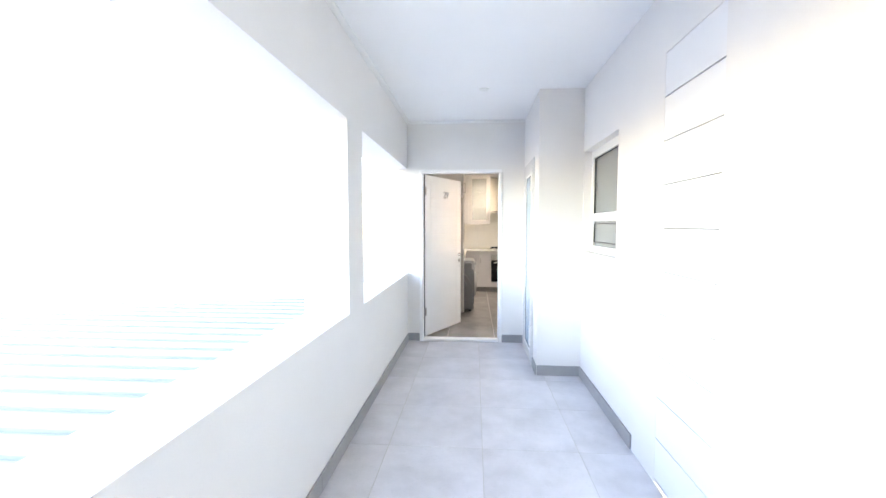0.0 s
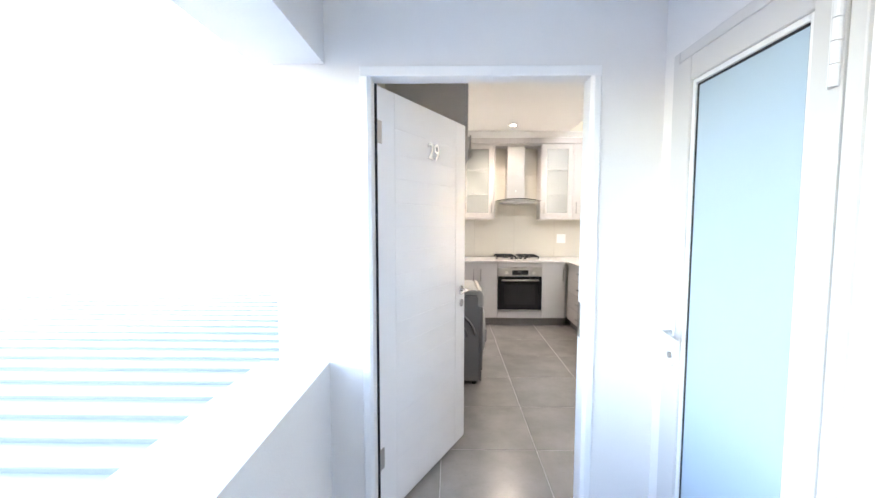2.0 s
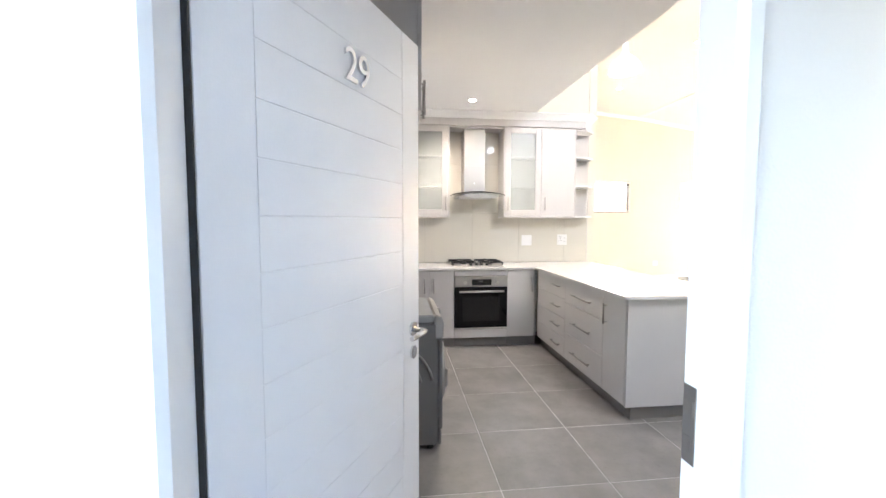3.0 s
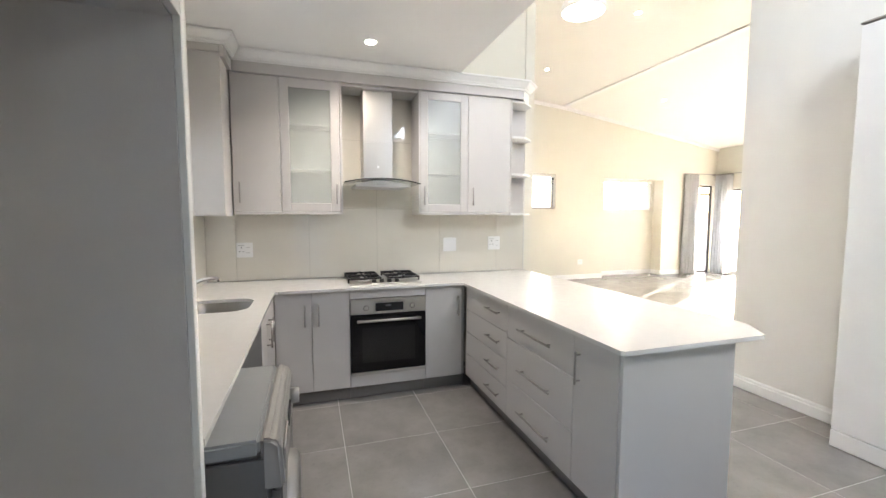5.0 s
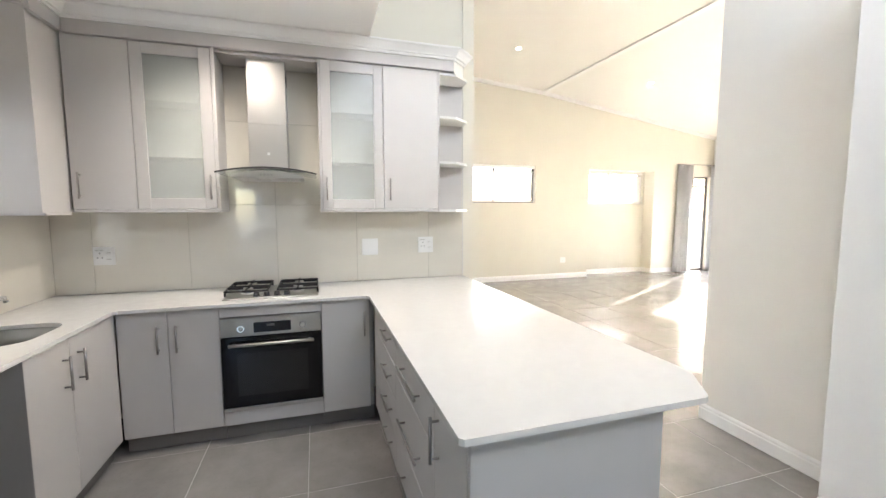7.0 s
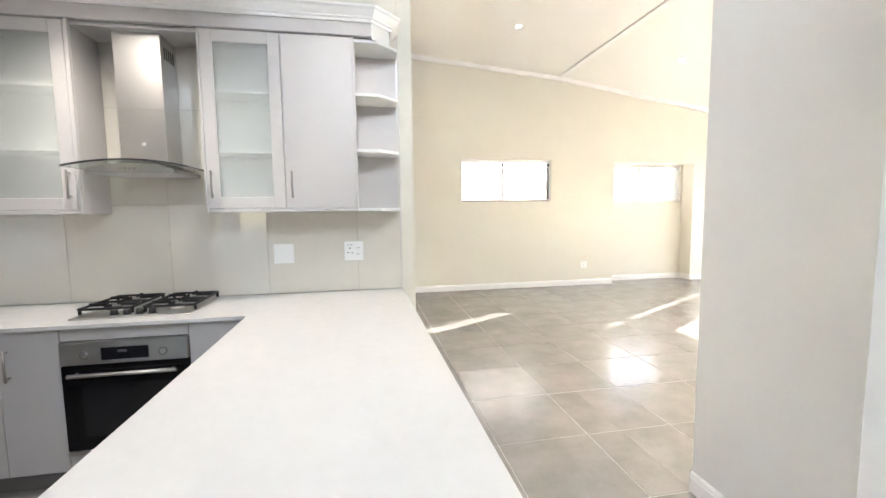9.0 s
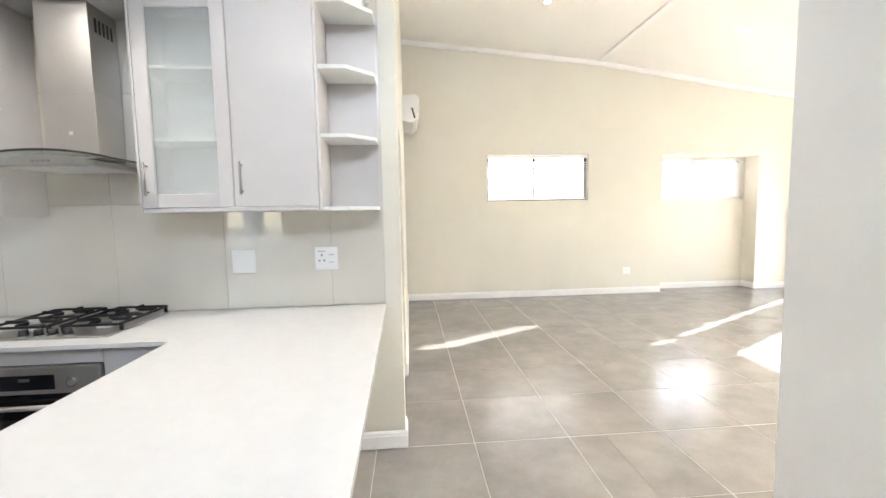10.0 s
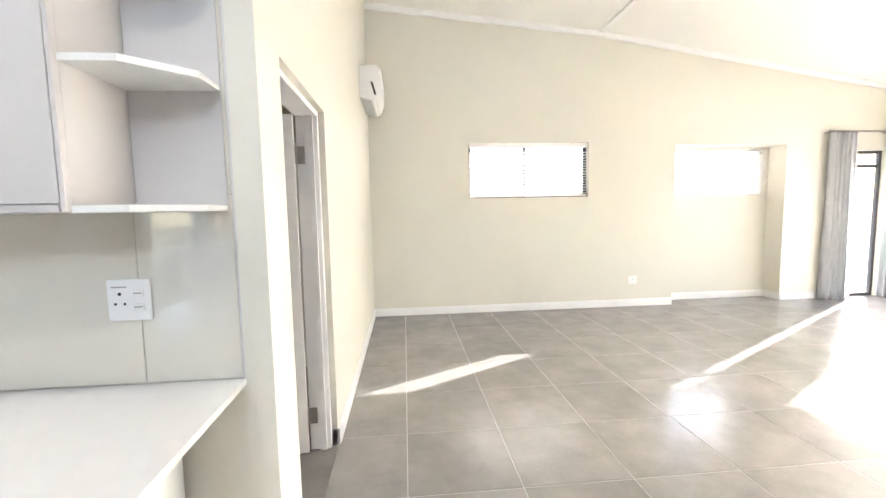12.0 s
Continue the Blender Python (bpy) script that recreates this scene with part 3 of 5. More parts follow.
def venetian(name, axis, p, a0, a1, z0, z1, pitch, tilt, slat, label, ladders):
    """Slatted blind with head rail, bottom rail and cords."""
    loc = (p, (a0 + a1) / 2, z0) if axis == "x" else ((a0 + a1) / 2, p, z0)
    t = thing(name, loc, label, "blind")
    rail = (p - 0.03, p + 0.03)
    def bx(u, v, q0, q1, b, tt, bev=0.002):
        return box(q0, q1, u, v, b, tt, bev) if axis == "x" else box(u, v, q0, q1, b, tt, bev)
    part("head_rail", bx(a0, a1, *rail, z1 - 0.055, z1), M_BLIND, t)
    part("bottom_rail", bx(a0, a1, p - 0.022, p + 0.022, z0, z0 + 0.022), M_BLIND, t)
    n = int((z1 - 0.07 - z0 - 0.03) / pitch)
    me = None
    for i in range(n):
        z = z0 + 0.04 + pitch * i
        if me is None:
            bm = bm_new()
            c, s = math.cos(tilt) * slat / 2, math.sin(tilt) * slat / 2
            prof = [(-c, -s), (0, 0.003), (c, s), (c, s + 0.0025), (0, 0.0055), (-c, -s + 0.0025)]
            if axis == "x":
                add_prism(bm, prof, -(a1 - a0) / 2 + 0.004, (a1 - a0) / 2 - 0.004, "y")
            else:
                add_prism(bm, prof, -(a1 - a0) / 2 + 0.004, (a1 - a0) / 2 - 0.004, "x")
            ob = finish("slat", bm, M_BLIND)
            me = ob.data
        else:
            ob = new("slat", me)
        ob.parent = t
        ob.location = (0, 0, z - z0)
    for a in ladders:
        bm = bm_new()
        if axis == "x":
            add_box(bm, p - slat / 2 - 0.001, p - slat / 2, a - 0.004, a + 0.004, z0, z1 - 0.05)
            add_box(bm, p + slat / 2, p + slat / 2 + 0.001, a - 0.004, a + 0.004, z0, z1 - 0.05)
        else:
            add_box(bm, a - 0.004, a + 0.004, p - slat / 2 - 0.001, p - slat / 2, z0, z1 - 0.05)
            add_box(bm, a - 0.004, a + 0.004, p + slat / 2, p + slat / 2 + 0.001, z0, z1 - 0.05)
        part("ladder_cord", bm, M_BLIND, t)
    return t


venetian("venetian_blind", "x", KX - 0.05, 10.175, 10.925, 0.945, 1.97, 0.044, radians(55), 0.05, "white venetian blind half tilted in the kitchen window", (10.3, 10.55, 10.8))
venetian("venetian_blind", "y", FAR_Y + 0.05, 4.545, 6.235, 1.635, 2.375, 0.038, radians(-11), 0.05, "white venetian blind with open slats in the high window", (4.8, 5.38, 5.95))
# one niche blind split in two; left slats tilted to pass a sun streak
venetian("venetian_blind", "y", FAR_Y + 0.35, 7.59, 8.715, 1.61, 2.335, 0.052, radians(38.7), 0.05, "left part of the white niche blind, slats set to pass sun", (7.8, 8.15, 8.5))
venetian("venetian_blind", "y", FAR_Y + 0.35, 8.717, 9.25, 1.61, 2.335, 0.036, radians(-42), 0.05, "right part of the white niche blind, slats closed to sun", (8.85, 9.07))

# entrance door
fr = thing("door_frame", (0.76, 7.25, 0), "white painted door frame around the entrance", "door frame")
fr["kind"] = "structure"
bm = bm_new()
prof = [(0.258, 7.163), (0.263, 7.158), (0.288, 7.158), (0.302, 7.170), (0.302, 7.258), (0.286, 7.258), (0.286, 7.276), (0.258, 7.276)]
for side in (0, 1):
    add_prism(bm, [(x if not side else 1.513 - x, y) for x, y in prof], 0.0, 2.05, "z")
add_box(bm, 0.258, 1.255, 7.158, 7.258, 2.0505, 2.092, 0.003)
add_box(bm, 0.258, 1.255, 7.258, 7.276, 2.066, 2.092)
part("frame", bm, M_WHITE, fr)
# dark strip puts the shaded gap between jamb and leaf into colour
part("gap_shade", box(0.3022, 0.313, 7.250, 7.256, 0.03, 2.05), M_RUBBER_SHADE, fr, "dark strip drawn as the shaded hinge gap")
part("threshold", box(0.303, 1.210, 7.16, 7.275, 0.003, 0.028, 0.004), M_WHITE, fr, "white raised threshold")
bm = box(1.2085, 1.2108, 7.222, 7.2565, 0.94, 1.095, 0.001)
add_box(bm, 1.2075, 1.2085, 7.230, 7.249, 0.965, 0.995)
add_box(bm, 1.2075, 1.2085, 7.230, 7.249, 1.035, 1.065)
part("strike_plate", bm, M_HANDLE, fr, "nickel strike plate")


def entrance_door():
    """Leaf in its own axes: x along the leaf from the hinge, y its thickness (the walkway face at y = 0), then swung open."""
    W, H, T = 0.905, 2.015, 0.042
    t = thing("entrance_door", (0, 0, 0), "white painted entrance door standing ajar, numbered 29", "door")
    part("leaf", box(0, W, 0.004, T, 0.0, H, 0.003), M_DOOR, t)
    me_y = (0.0022, 0.004)
    part("stile", box(0.0, 0.13, *me_y, 0, H, 0.0015), M_DOOR, t)
    part("stile", box(W - 0.13, W, *me_y, 0, H, 0.0015), M_DOOR, t)
    part("rail", box(0.133, W - 0.133, *me_y, H - 0.16, H, 0.0015), M_DOOR, t)
    part("rail", box(0.133, W - 0.133, *me_y, 0, 0.12, 0.0015), M_DOOR, t)
    k = 15
    for i in range(k):
        z0 = 0.123 + (H - 0.16 - 0.126) * i / k
        z1 = 0.123 + (H - 0.16 - 0.126) * (i + 1) / k - 0.002
        part("board", box(0.133, W - 0.133, *me_y, z0, z1, 0.0015), M_DOOR, t)
    for z in (0.306, 1.817):
        bm = box(-0.001, 0.028, -0.0015, 0.002, z - 0.05, z + 0.05, 0.0006)
        add_cyl(bm, (-0.006, 0.0, z - 0.05), (-0.006, 0.0, z + 0.05), 0.006, 12)
        part("hinge", bm, M_HANDLE, t, "nickel butt hinge")
    bm = add_cyl(bm_new(), (W - 0.06, 0.0, 0.985), (W - 0.06, -0.008, 0.985), 0.026, 24)
    hd = part("handle", bm, M_CHROME, t, "chrome lever handle on a round rose", True)
    part("lever", add_tube(bm_new(), [(W - 0.06, -0.005, 0.985), (W - 0.06, -0.045, 0.985), (W - 0.066, -0.055, 0.985), (W - 0.09, -0.058, 0.985), (W - 0.18, -0.055, 0.985)], 0.009), M_CHROME, hd, "", True)
    bm = add_cyl(bm_new(), (W - 0.06, 0.0, 0.90), (W - 0.06, -0.007, 0.90), 0.024, 24)
    add_box(bm, W - 0.064, W - 0.056, -0.0075, -0.007, 0.89, 0.91)
    part("keyhole_rose", bm, M_CHROME, t, "chrome keyhole rose")
    bm = add_cyl(bm_new(), (W - 0.06, T, 0.985), (W - 0.06, T + 0.008, 0.985), 0.026, 24)
    hd = part("handle", bm, M_CHROME, t, "chrome lever handle on a round rose", True)
    part("lever", add_tube(bm_new(), [(W - 0.06, T + 0.005, 0.985), (W - 0.06, T + 0.045, 0.985), (W - 0.066, T + 0.055, 0.985), (W - 0.09, T + 0.058, 0.985), (W - 0.18, T + 0.055, 0.985)], 0.009), M_CHROME, hd, "", True)
    fc = bpy.data.curves.new("number", "FONT")
    fc.body, fc.size, fc.extrude, fc.align_x = "29", 0.125, 0.004, "CENTER"
    num = new("house_number", fc)
    num.data.materials.append(M_CHROME)
    num.parent = t
    num.matrix_basis = pose(0.49, -0.003, 1.752, 90, 0, 0)
    tagged(num, "brushed metal house number 29")
    t.matrix_basis = pose(0.314, 7.262, 0.032, 0, 0, math.degrees(math.atan2(0.815, 0.423)))
    return t


entrance_door()


def glazed_walkway_door():
    t = thing("door_walkway_glazed", (RX, 6.69, 0), "grey aluminium door with a frosted pane coloured as reflecting sky", "door")
    t["kind"] = "structure"
    x0, x1 = RX - 0.012, RX + 0.04
    part("door_frame", frame_bm("x", x0, x1, 6.325, 7.085, 0.003, 2.095, 0.042, bottom=False), M_ALU, t)
    lf = part("leaf", frame_bm("x", x0 - 0.006, x1, 6.368, 7.040, 0.012, 2.049, 0.085), M_ALU, t)
    part("bead", frame_bm("x", x0 + 0.002, x0 + 0.02, 6.453, 6.955, 0.097, 1.964, 0.018), M_ALU_WHITE, lf)
    part("gasket", frame_bm("x", x0 + 0.008, x0 + 0.018, 6.471, 6.937, 0.115, 1.946, 0.008), M_RUBBER_SHADE, lf)
    part("pane", box(x0 + 0.012, x0 + 0.018, 6.477, 6.931, 0.121, 1.940), M_FROST, lf, "frosted glass, the sky's reflection put in as pale blue")
    part("kick_rail", box(x0 - 0.0075, x0 - 0.0062, 6.383, 7.025, 0.02, 0.092, 0.0005), M_ALU, lf)
    for z in (0.30, 1.86):
        bm = bm_new()
        for k in range(4):
            add_cyl(bm, (x0 - 0.014, 6.378, z - 0.10 + 0.05 * k), (x0 - 0.014, 6.378, z - 0.052 + 0.05 * k), 0.011, 12)
        add_box(bm, x0 - 0.0125, x0 - 0.006, 6.378, 6.398, z - 0.10, z + 0.098)
        part("hinge", bm, M_ALU_WHITE, lf, "white barrel hinge")
    hp = part("handle", box(x0 - 0.013, x0 - 0.006, 6.983, 7.013, 0.90, 1.08, 0.003), M_ALU_WHITE, lf, "pale lever handle")
    part("lever", add_tube(bm_new(), [(x0 - 0.01, 6.998, 1.03), (x0 - 0.046, 6.998, 1.03), (x0 - 0.054, 6.988, 1.03), (x0 - 0.054, 6.89, 1.022)], 0.009), M_ALU_WHITE, hp, "", True)
    bm = add_cyl(bm_new(), (x0 - 0.013, 6.998, 0.94), (x0 - 0.021, 6.998, 0.94), 0.012, 14)
    part("lock_cylinder", bm, M_HANDLE, hp)


glazed_walkway_door()


def boarded_walkway_door():
    t = thing("door_walkway_boarded", (RX2, 4.18, 0), "white door of horizontal boards in the walkway", "door")
    t["kind"] = "structure"
    part("leaf", box(RX2 + 0.014, RX2 + 0.05, 3.90, 4.47, 0.01, 2.315), M_SLOT, t)
    for k in range(11):
        z0 = 0.029 + 0.2295 * (k - 1)
        part("board", box(RX2, RX2 + 0.0135, 3.902, 4.469, max(0.012, z0), min(2.317, z0 + 0.2245), 0.001), M_DOOR, t)


boarded_walkway_door()


def inner_door():
    fr = thing("door_frame_inner", (SIDE_X, 12.25, 0), "white painted frame of the inner doorway", "door frame")
    fr["kind"] = "structure"
    bm = frame_bm("x", SIDE_X - 0.16, SIDE_X - 0.035, 11.815, 12.68, 0.002, 2.03, 0.03, bottom=False)
    add_box(bm, SIDE_X - 0.10, SIDE_X - 0.06, 12.635, 12.65, 0.002, 2.0)
    part("frame", bm, M_WHITE, fr)
    for z in (0.22, 1.78):
        part("hinge_plate", box(SIDE_X - 0.158, SIDE_X - 0.112, 12.6472, 12.6498, z - 0.05, z + 0.05, 0.0005), M_HANDLE, fr, "nickel hinge plate")
    part("plinth_block", box(SIDE_X - 0.15, SIDE_X + 0.016, 12.68, 12.76, 0.004, 0.11, 0.004), M_WHITE, fr)
    t = thing("inner_door", (0, 0, 0), "white inner door swung open into the next room", "door")
    part("leaf", box(-0.80, 0.0, -0.04, 0.0, 0.01, 2.0, 0.002), M_DOOR, t)
    for z in (0.22, 1.78):
        bm = box(-0.003, 0.0015, -0.036, 0.022, z - 0.05, z + 0.05, 0.0005)
        add_cyl(bm, (0.004, -0.002, z - 0.05), (0.004, -0.002, z + 0.05), 0.006, 12)
        part("hinge", bm, M_HANDLE, t, "nickel butt hinge")
    t.matrix_basis = pose(SIDE_X - 0.165, 12.645, 0, 0, 0, 8)


inner_door()
# room behind the inner door
setting("wall_inner_room", wall_mesh("x", 0.9, 1.0, KY + 0.22, 14.2, -0.1, 2.6), M_WALL, "cream wall of the next room")
setting("wall_inner_room_north", box(1.0, SIDE_X - 0.16, 14.1, 14.2, -0.1, 2.6), M_WALL, "cream wall of the next room")
setting("ceiling_inner_room", box(0.9, SIDE_X - 0.16, KY + 0.22, 14.2, 2.6, 2.7), M_CEIL, "white ceiling of the next room")

# ---- kitchen ----
CT, CB = 0.90, 0.88
bm = bm_new()
outline = [(KX, 8.90), (0.757, 8.90), (0.757, 10.93), (0.777, 10.95), (2.174, 10.95), (2.194, 10.93), (2.194, 9.135), (2.206, 9.123), (2.985, 9.123), (3.002, 9.130), (3.110, 9.285), (3.116, 9.303), (3.085, KY), (KX, KY)]
sink_c, sink_hx, sink_hy = (0.47, 10.56), 0.185, 0.20


def rounded(cx, cy, hx, hy, r, n=6):
    pts = []
    for qx, qy, a0 in ((1, 1, 0), (-1, 1, 90), (-1, -1, 180), (1, -1, 270)):
        for k in range(n + 1):
            a = radians(a0 + 90 * k / n)
            pts.append((cx + qx * (hx - r) + r * math.cos(a), cy + qy * (hy - r) + r * math.sin(a)))
    return pts


def slab_with_hole(bm, outer, hole, z0, z1):
    layers = []
    for z in (z0, z1):
        o = [bm.verts.new((*p, z)) for p in outer]
        h = [bm.verts.new((*p, z)) for p in hole]
        es = [bm.edges.new((a, b)) for ring in (o, h) for a, b in zip(ring, ring[1:] + ring[:1])]
        bmesh.ops.triangle_fill(bm, use_beauty=True, edges=es)
        layers.append((o, h))
    for r in (0, 1):
        a, b = layers[0][r], layers[1][r]
        k = len(a)
        for i in range(k):
            bm.faces.new((a[i], a[(i + 1) % k], b[(i + 1) % k], b[i]))
    bmesh.ops.recalc_face_normals(bm, faces=bm.faces[:])
    return bm


slab_with_hole(bm, outline, rounded(*sink_c, sink_hx, sink_hy, 0.11), CB, CT)
solo("countertop", bm, M_STONE, (1.6, 10.5, CB), "white quartz worktop with a chamfered peninsula corner", "countertop")

# sink and tap
sk = thing("kitchen_sink", (*sink_c, 0.72), "undermounted stainless steel sink bowl", "sink")
bm = bm_new()
rings = []
for s, z, r in ((1.03, CB - 0.001, 0.115), (1.0, CB - 0.004, 0.11), (0.97, 0.80, 0.10), (0.90, 0.735, 0.09), (0.15, 0.725, 0.025)):
    rings.append([bm.verts.new((*p, z)) for p in rounded(*sink_c, sink_hx * s, sink_hy * s, r)])
for a, b in zip(rings, rings[1:]):
    k = len(a)
    for i in range(k):
        bm.faces.new((a[i], a[(i + 1) % k], b[(i + 1) % k], b[i]))
bm.faces.new(rings[-1])
bmesh.ops.recalc_face_normals(bm, faces=bm.faces[:])
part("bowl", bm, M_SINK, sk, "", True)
part("drain", add_cyl(bm_new(), (*sink_c, 0.722), (*sink_c, 0.730), 0.03, 20), M_CHROME, sk)
tp = thing("mixer_tap", (0.245, 10.66, CT), "chrome single-lever kitchen mixer tap beside the sink", "tap")
bm = add_cyl(bm_new(), (0.245, 10.66, CT), (0.245, 10.66, CT + 0.012), 0.028, 20)
add_cyl(bm, (0.245, 10.66, CT + 0.012), (0.245, 10.66, CT + 0.155), 0.024, 20)
part("body", bm, M_CHROME, tp, "", True)
part("spout", add_tube(bm_new(), [(0.255, 10.66, CT + 0.095), (0.31, 10.66, CT + 0.125), (0.37, 10.655, CT + 0.148), (0.425, 10.65, CT + 0.158), (0.455, 10.65, CT + 0.155), (0.460, 10.65, CT + 0.135)], 0.012), M_CHROME, tp, "", True)
part("lever", add_tube(bm_new(), [(0.245, 10.66, CT + 0.15), (0.25, 10.66, CT + 0.166), (0.27, 10.665, CT + 0.178), (0.305, 10.67, CT + 0.188)], 0.007), M_CHROME, tp, "", True)


def bar_handle(parent, axis, face, a, z, length, upright, out):
    """Round bar handle on two posts. axis: the face's normal."""
    bm = bm_new()
    off = 0.030 * out
    half = length / 2
    def P(u, w, d):
        return (face + d, u, w) if axis == "x" else (u, face + d, w)
    ends = [(a, z - half), (a, z + half)] if upright else [(a - half, z), (a + half, z)]
    add_cyl(bm, P(*ends[0], off), P(*ends[1], off), 0.006, 12)
    for s in (-0.40, 0.40):
        q = (a, z + length * s) if upright else (a + length * s, z)
        add_cyl(bm, P(*q, 0), P(*q, off), 0.0045, 10)
    return part("handle", bm, M_HANDLE, parent, "satin nickel bar handle", True)


def front(parent, name, axis, f0, f1, a0, a1, z0, z1):
    g = 0.0018
    return part(name, box(f0, f1, a0 + g, a1 - g, z0 + g, z1 - g, 0.0015) if axis == "x" else box(a0 + g, a1 - g, f0, f1, z0 + g, z1 - g, 0.0015), M_CAB, parent)


PL = 0.11
# base units on the back run; doors face -y at y = 10.99
def base_unit(x0, x1, doors, label):
    t = thing("base_cabinet", ((x0 + x1) / 2, 11.2, 0), label, "cabinet", "base kitchen cabinets")
    part("body", box(x0 + 0.001, x1 - 0.001, 11.01, 11.545, PL, CB - 0.002), M_CAB_DARK, t)
    part("plinth", box(x0 + 0.001, x1 - 0.001, 11.045, 11.06, 0.004, PL), M_PLINTH, t)
    for a, b, hx in doors:
        d = front(t, "door", "y", 10.99, 11.008, a, b, PL, CB - 0.006)
        bar_handle(d, "y", 10.99, hx, 0.705, 0.165, True, -1)
    return t


base_unit(0.745, 1.284, [(0.747, 1.006, 0.957), (1.006, 1.284, 1.055)], "pale grey base cabinet with two doors under the worktop")
base_unit(1.886, 2.232, [(1.886, 2.200, 2.165)], "pale grey single-door base cabinet in the corner")
hs = thing("oven_housing", (1.585, 11.2, 0), "pale grey housing around the built-in oven", "cabinet", "base kitchen cabinets")
part("filler_panel", box(1.286, 1.884, 10.99, 11.008, 0.808, CB - 0.006, 0.001), M_CAB, hs)
part("filler_panel", box(1.286, 1.884, 10.99, 11.008, PL, 0.196, 0.001), M_CAB, hs)
part("side_panel", box(1.286, 1.302, 11.01, 11.545, PL, CB - 0.002), M_CAB_DARK, hs)
part("side_panel", box(1.868, 1.884, 11.01, 11.545, PL, CB - 0.002), M_CAB_DARK, hs)
part("shelf", box(1.302, 1.868, 11.01, 11.545, 0.18, 0.196), M_CAB_DARK, hs)
part("plinth", box(1.286, 1.884, 11.045, 11.06, 0.004, PL), M_PLINTH, hs)

ov = thing("built_in_oven", (1.585, 11.2, 0.2), "stainless steel built-in oven with black glass door", "oven")
part("body", box(1.305, 1.865, 11.002, 11.50, 0.20, 0.80), M_BLACK, ov)
cp = part("control_panel", box(1.288, 1.882, 10.968, 11.001, 0.685, 0.804, 0.003), M_STEEL_H, ov, "brushed steel control panel")
part("display", box(1.478, 1.698, 10.9655, 10.9682, 0.705, 0.770, 0.001), M_DISPLAY, cp)
part("display_digits", box(1.555, 1.60, 10.965, 10.9656, 0.742, 0.756), mat("dim display digits", (0.10, 0.10, 0.10), 0.4), cp)
for kx in (1.405, 1.768):
    kn = part("knob", add_cyl(bm_new(), (kx, 10.9682, 0.735), (kx, 10.960, 0.735), 0.022, 28, 0.0205), M_CHROME, cp, "pale ring of a push-in knob", True)
    part("knob_cap", add_cyl(bm_new(), (kx, 10.9602, 0.735), (kx, 10.9585, 0.735), 0.0155, 24), M_STEEL, kn)
dr = part("oven_door", box(1.288, 1.882, 10.972, 11.001, 0.228, 0.680, 0.003), M_OVENGLASS, ov, "black glass oven door")
part("window", box(1.375, 1.795, 10.9705, 10.9722, 0.30, 0.575, 0.0005), mat("oven window", (0.011, 0.011, 0.012), 0.06, rough_vary=0.01), dr)
part("trim", box(1.288, 1.882, 10.970, 11.001, 0.202, 0.225, 0.002), M_STEEL_H, ov, "steel lower trim")
bm = add_tube(bm_new(), [(1.335, 10.94, 0.637), (1.835, 10.94, 0.637)], 0.011, 14)
add_cyl(bm, (1.36, 10.972, 0.637), (1.36, 10.94, 0.637), 0.007, 10)
add_cyl(bm, (1.81, 10.972, 0.637), (1.81, 10.94, 0.637), 0.007, 10)
part("handle", bm, M_STEEL, dr, "steel bar handle", True)

# corner return and left run; doors face +x at x = 0.745
t = thing("base_cabinet", (0.47, 10.6, 0), "pale grey sink cabinet with two narrow doors", "cabinet", "base kitchen cabinets")
part("body", box(KX + 0.005, 0.724, 10.228, 10.985, PL, 0.70), M_CAB_DARK, t)
part("side_panel", box(KX + 0.005, 0.743, 10.21, 10.226, 0.004, CB - 0.002), M_CAB_DARK, t)
part("plinth", box(0.675, 0.69, 10.228, 10.985, 0.004, PL), M_PLINTH, t)
for a, b, hy in ((10.21, 10.53, 10.472), (10.53, 10.985, 10.595)):
    d = front(t, "door", "x", 0.726, 0.744, a, b, PL, CB - 0.006)
    bar_handle(d, "x", 0.744, hy, 0.72, 0.16, True, 1)
t = thing("tall_panel", (0.47, 8.885, 0), "tall grey end panel between refrigerator nook and worktop", "panel")
part("board", box(KX + 0.004, 0.738, 8.868, 8.897, 0.004, 2.56, 0.001), M_CAB, t)
part("edge_strip", box(0.738, 0.755, 8.868, 8.897, 0.004, 2.56, 0.002), M_CAB_IN, t)
t = thing("overhead_cabinet", (0.47, 8.6, 1.87), "pale grey overhead cabinet above the refrigerator nook", "cabinet", "wall kitchen cabinets")
part("body", box(KX + 0.004, 0.735, 8.27, 8.866, 1.87, 2.56), M_CAB, t)
for a, b, hy in ((8.27, 8.568, 8.53), (8.568, 8.866, 8.605)):
    d = front(t, "door", "x", 0.737, 0.755, a, b, 1.87, 2.56)
    bar_handle(d, "x", 0.755, hy, 2.0, 0.16, True, 1)
t = thing("overhead_cabinet", (0.32, 9.54, 1.455), "pale grey wall cabinet over the washing machine", "cabinet", "wall kitchen cabinets")
part("body", box(KX + 0.004, 0.432, 8.90, 10.19, 1.458, 2.56), M_CAB, t)
cuts = [8.90, 9.33, 9.76, 10.19]
for i, (a, b) in enumerate(zip(cuts, cuts[1:])):
    d = front(t, "door", "x", 0.434, 0.452, a, b, 1.46, 2.56)
    bar_handle(d, "x", 0.452, (9.29, 9.70, 9.82)[i], 1.615, 0.155, True, 1)
part("bottom_lip", box(KX + 0.004, 0.456, 8.90, 10.19, 1.442, 1.457, 0.001), M_CAB, t)

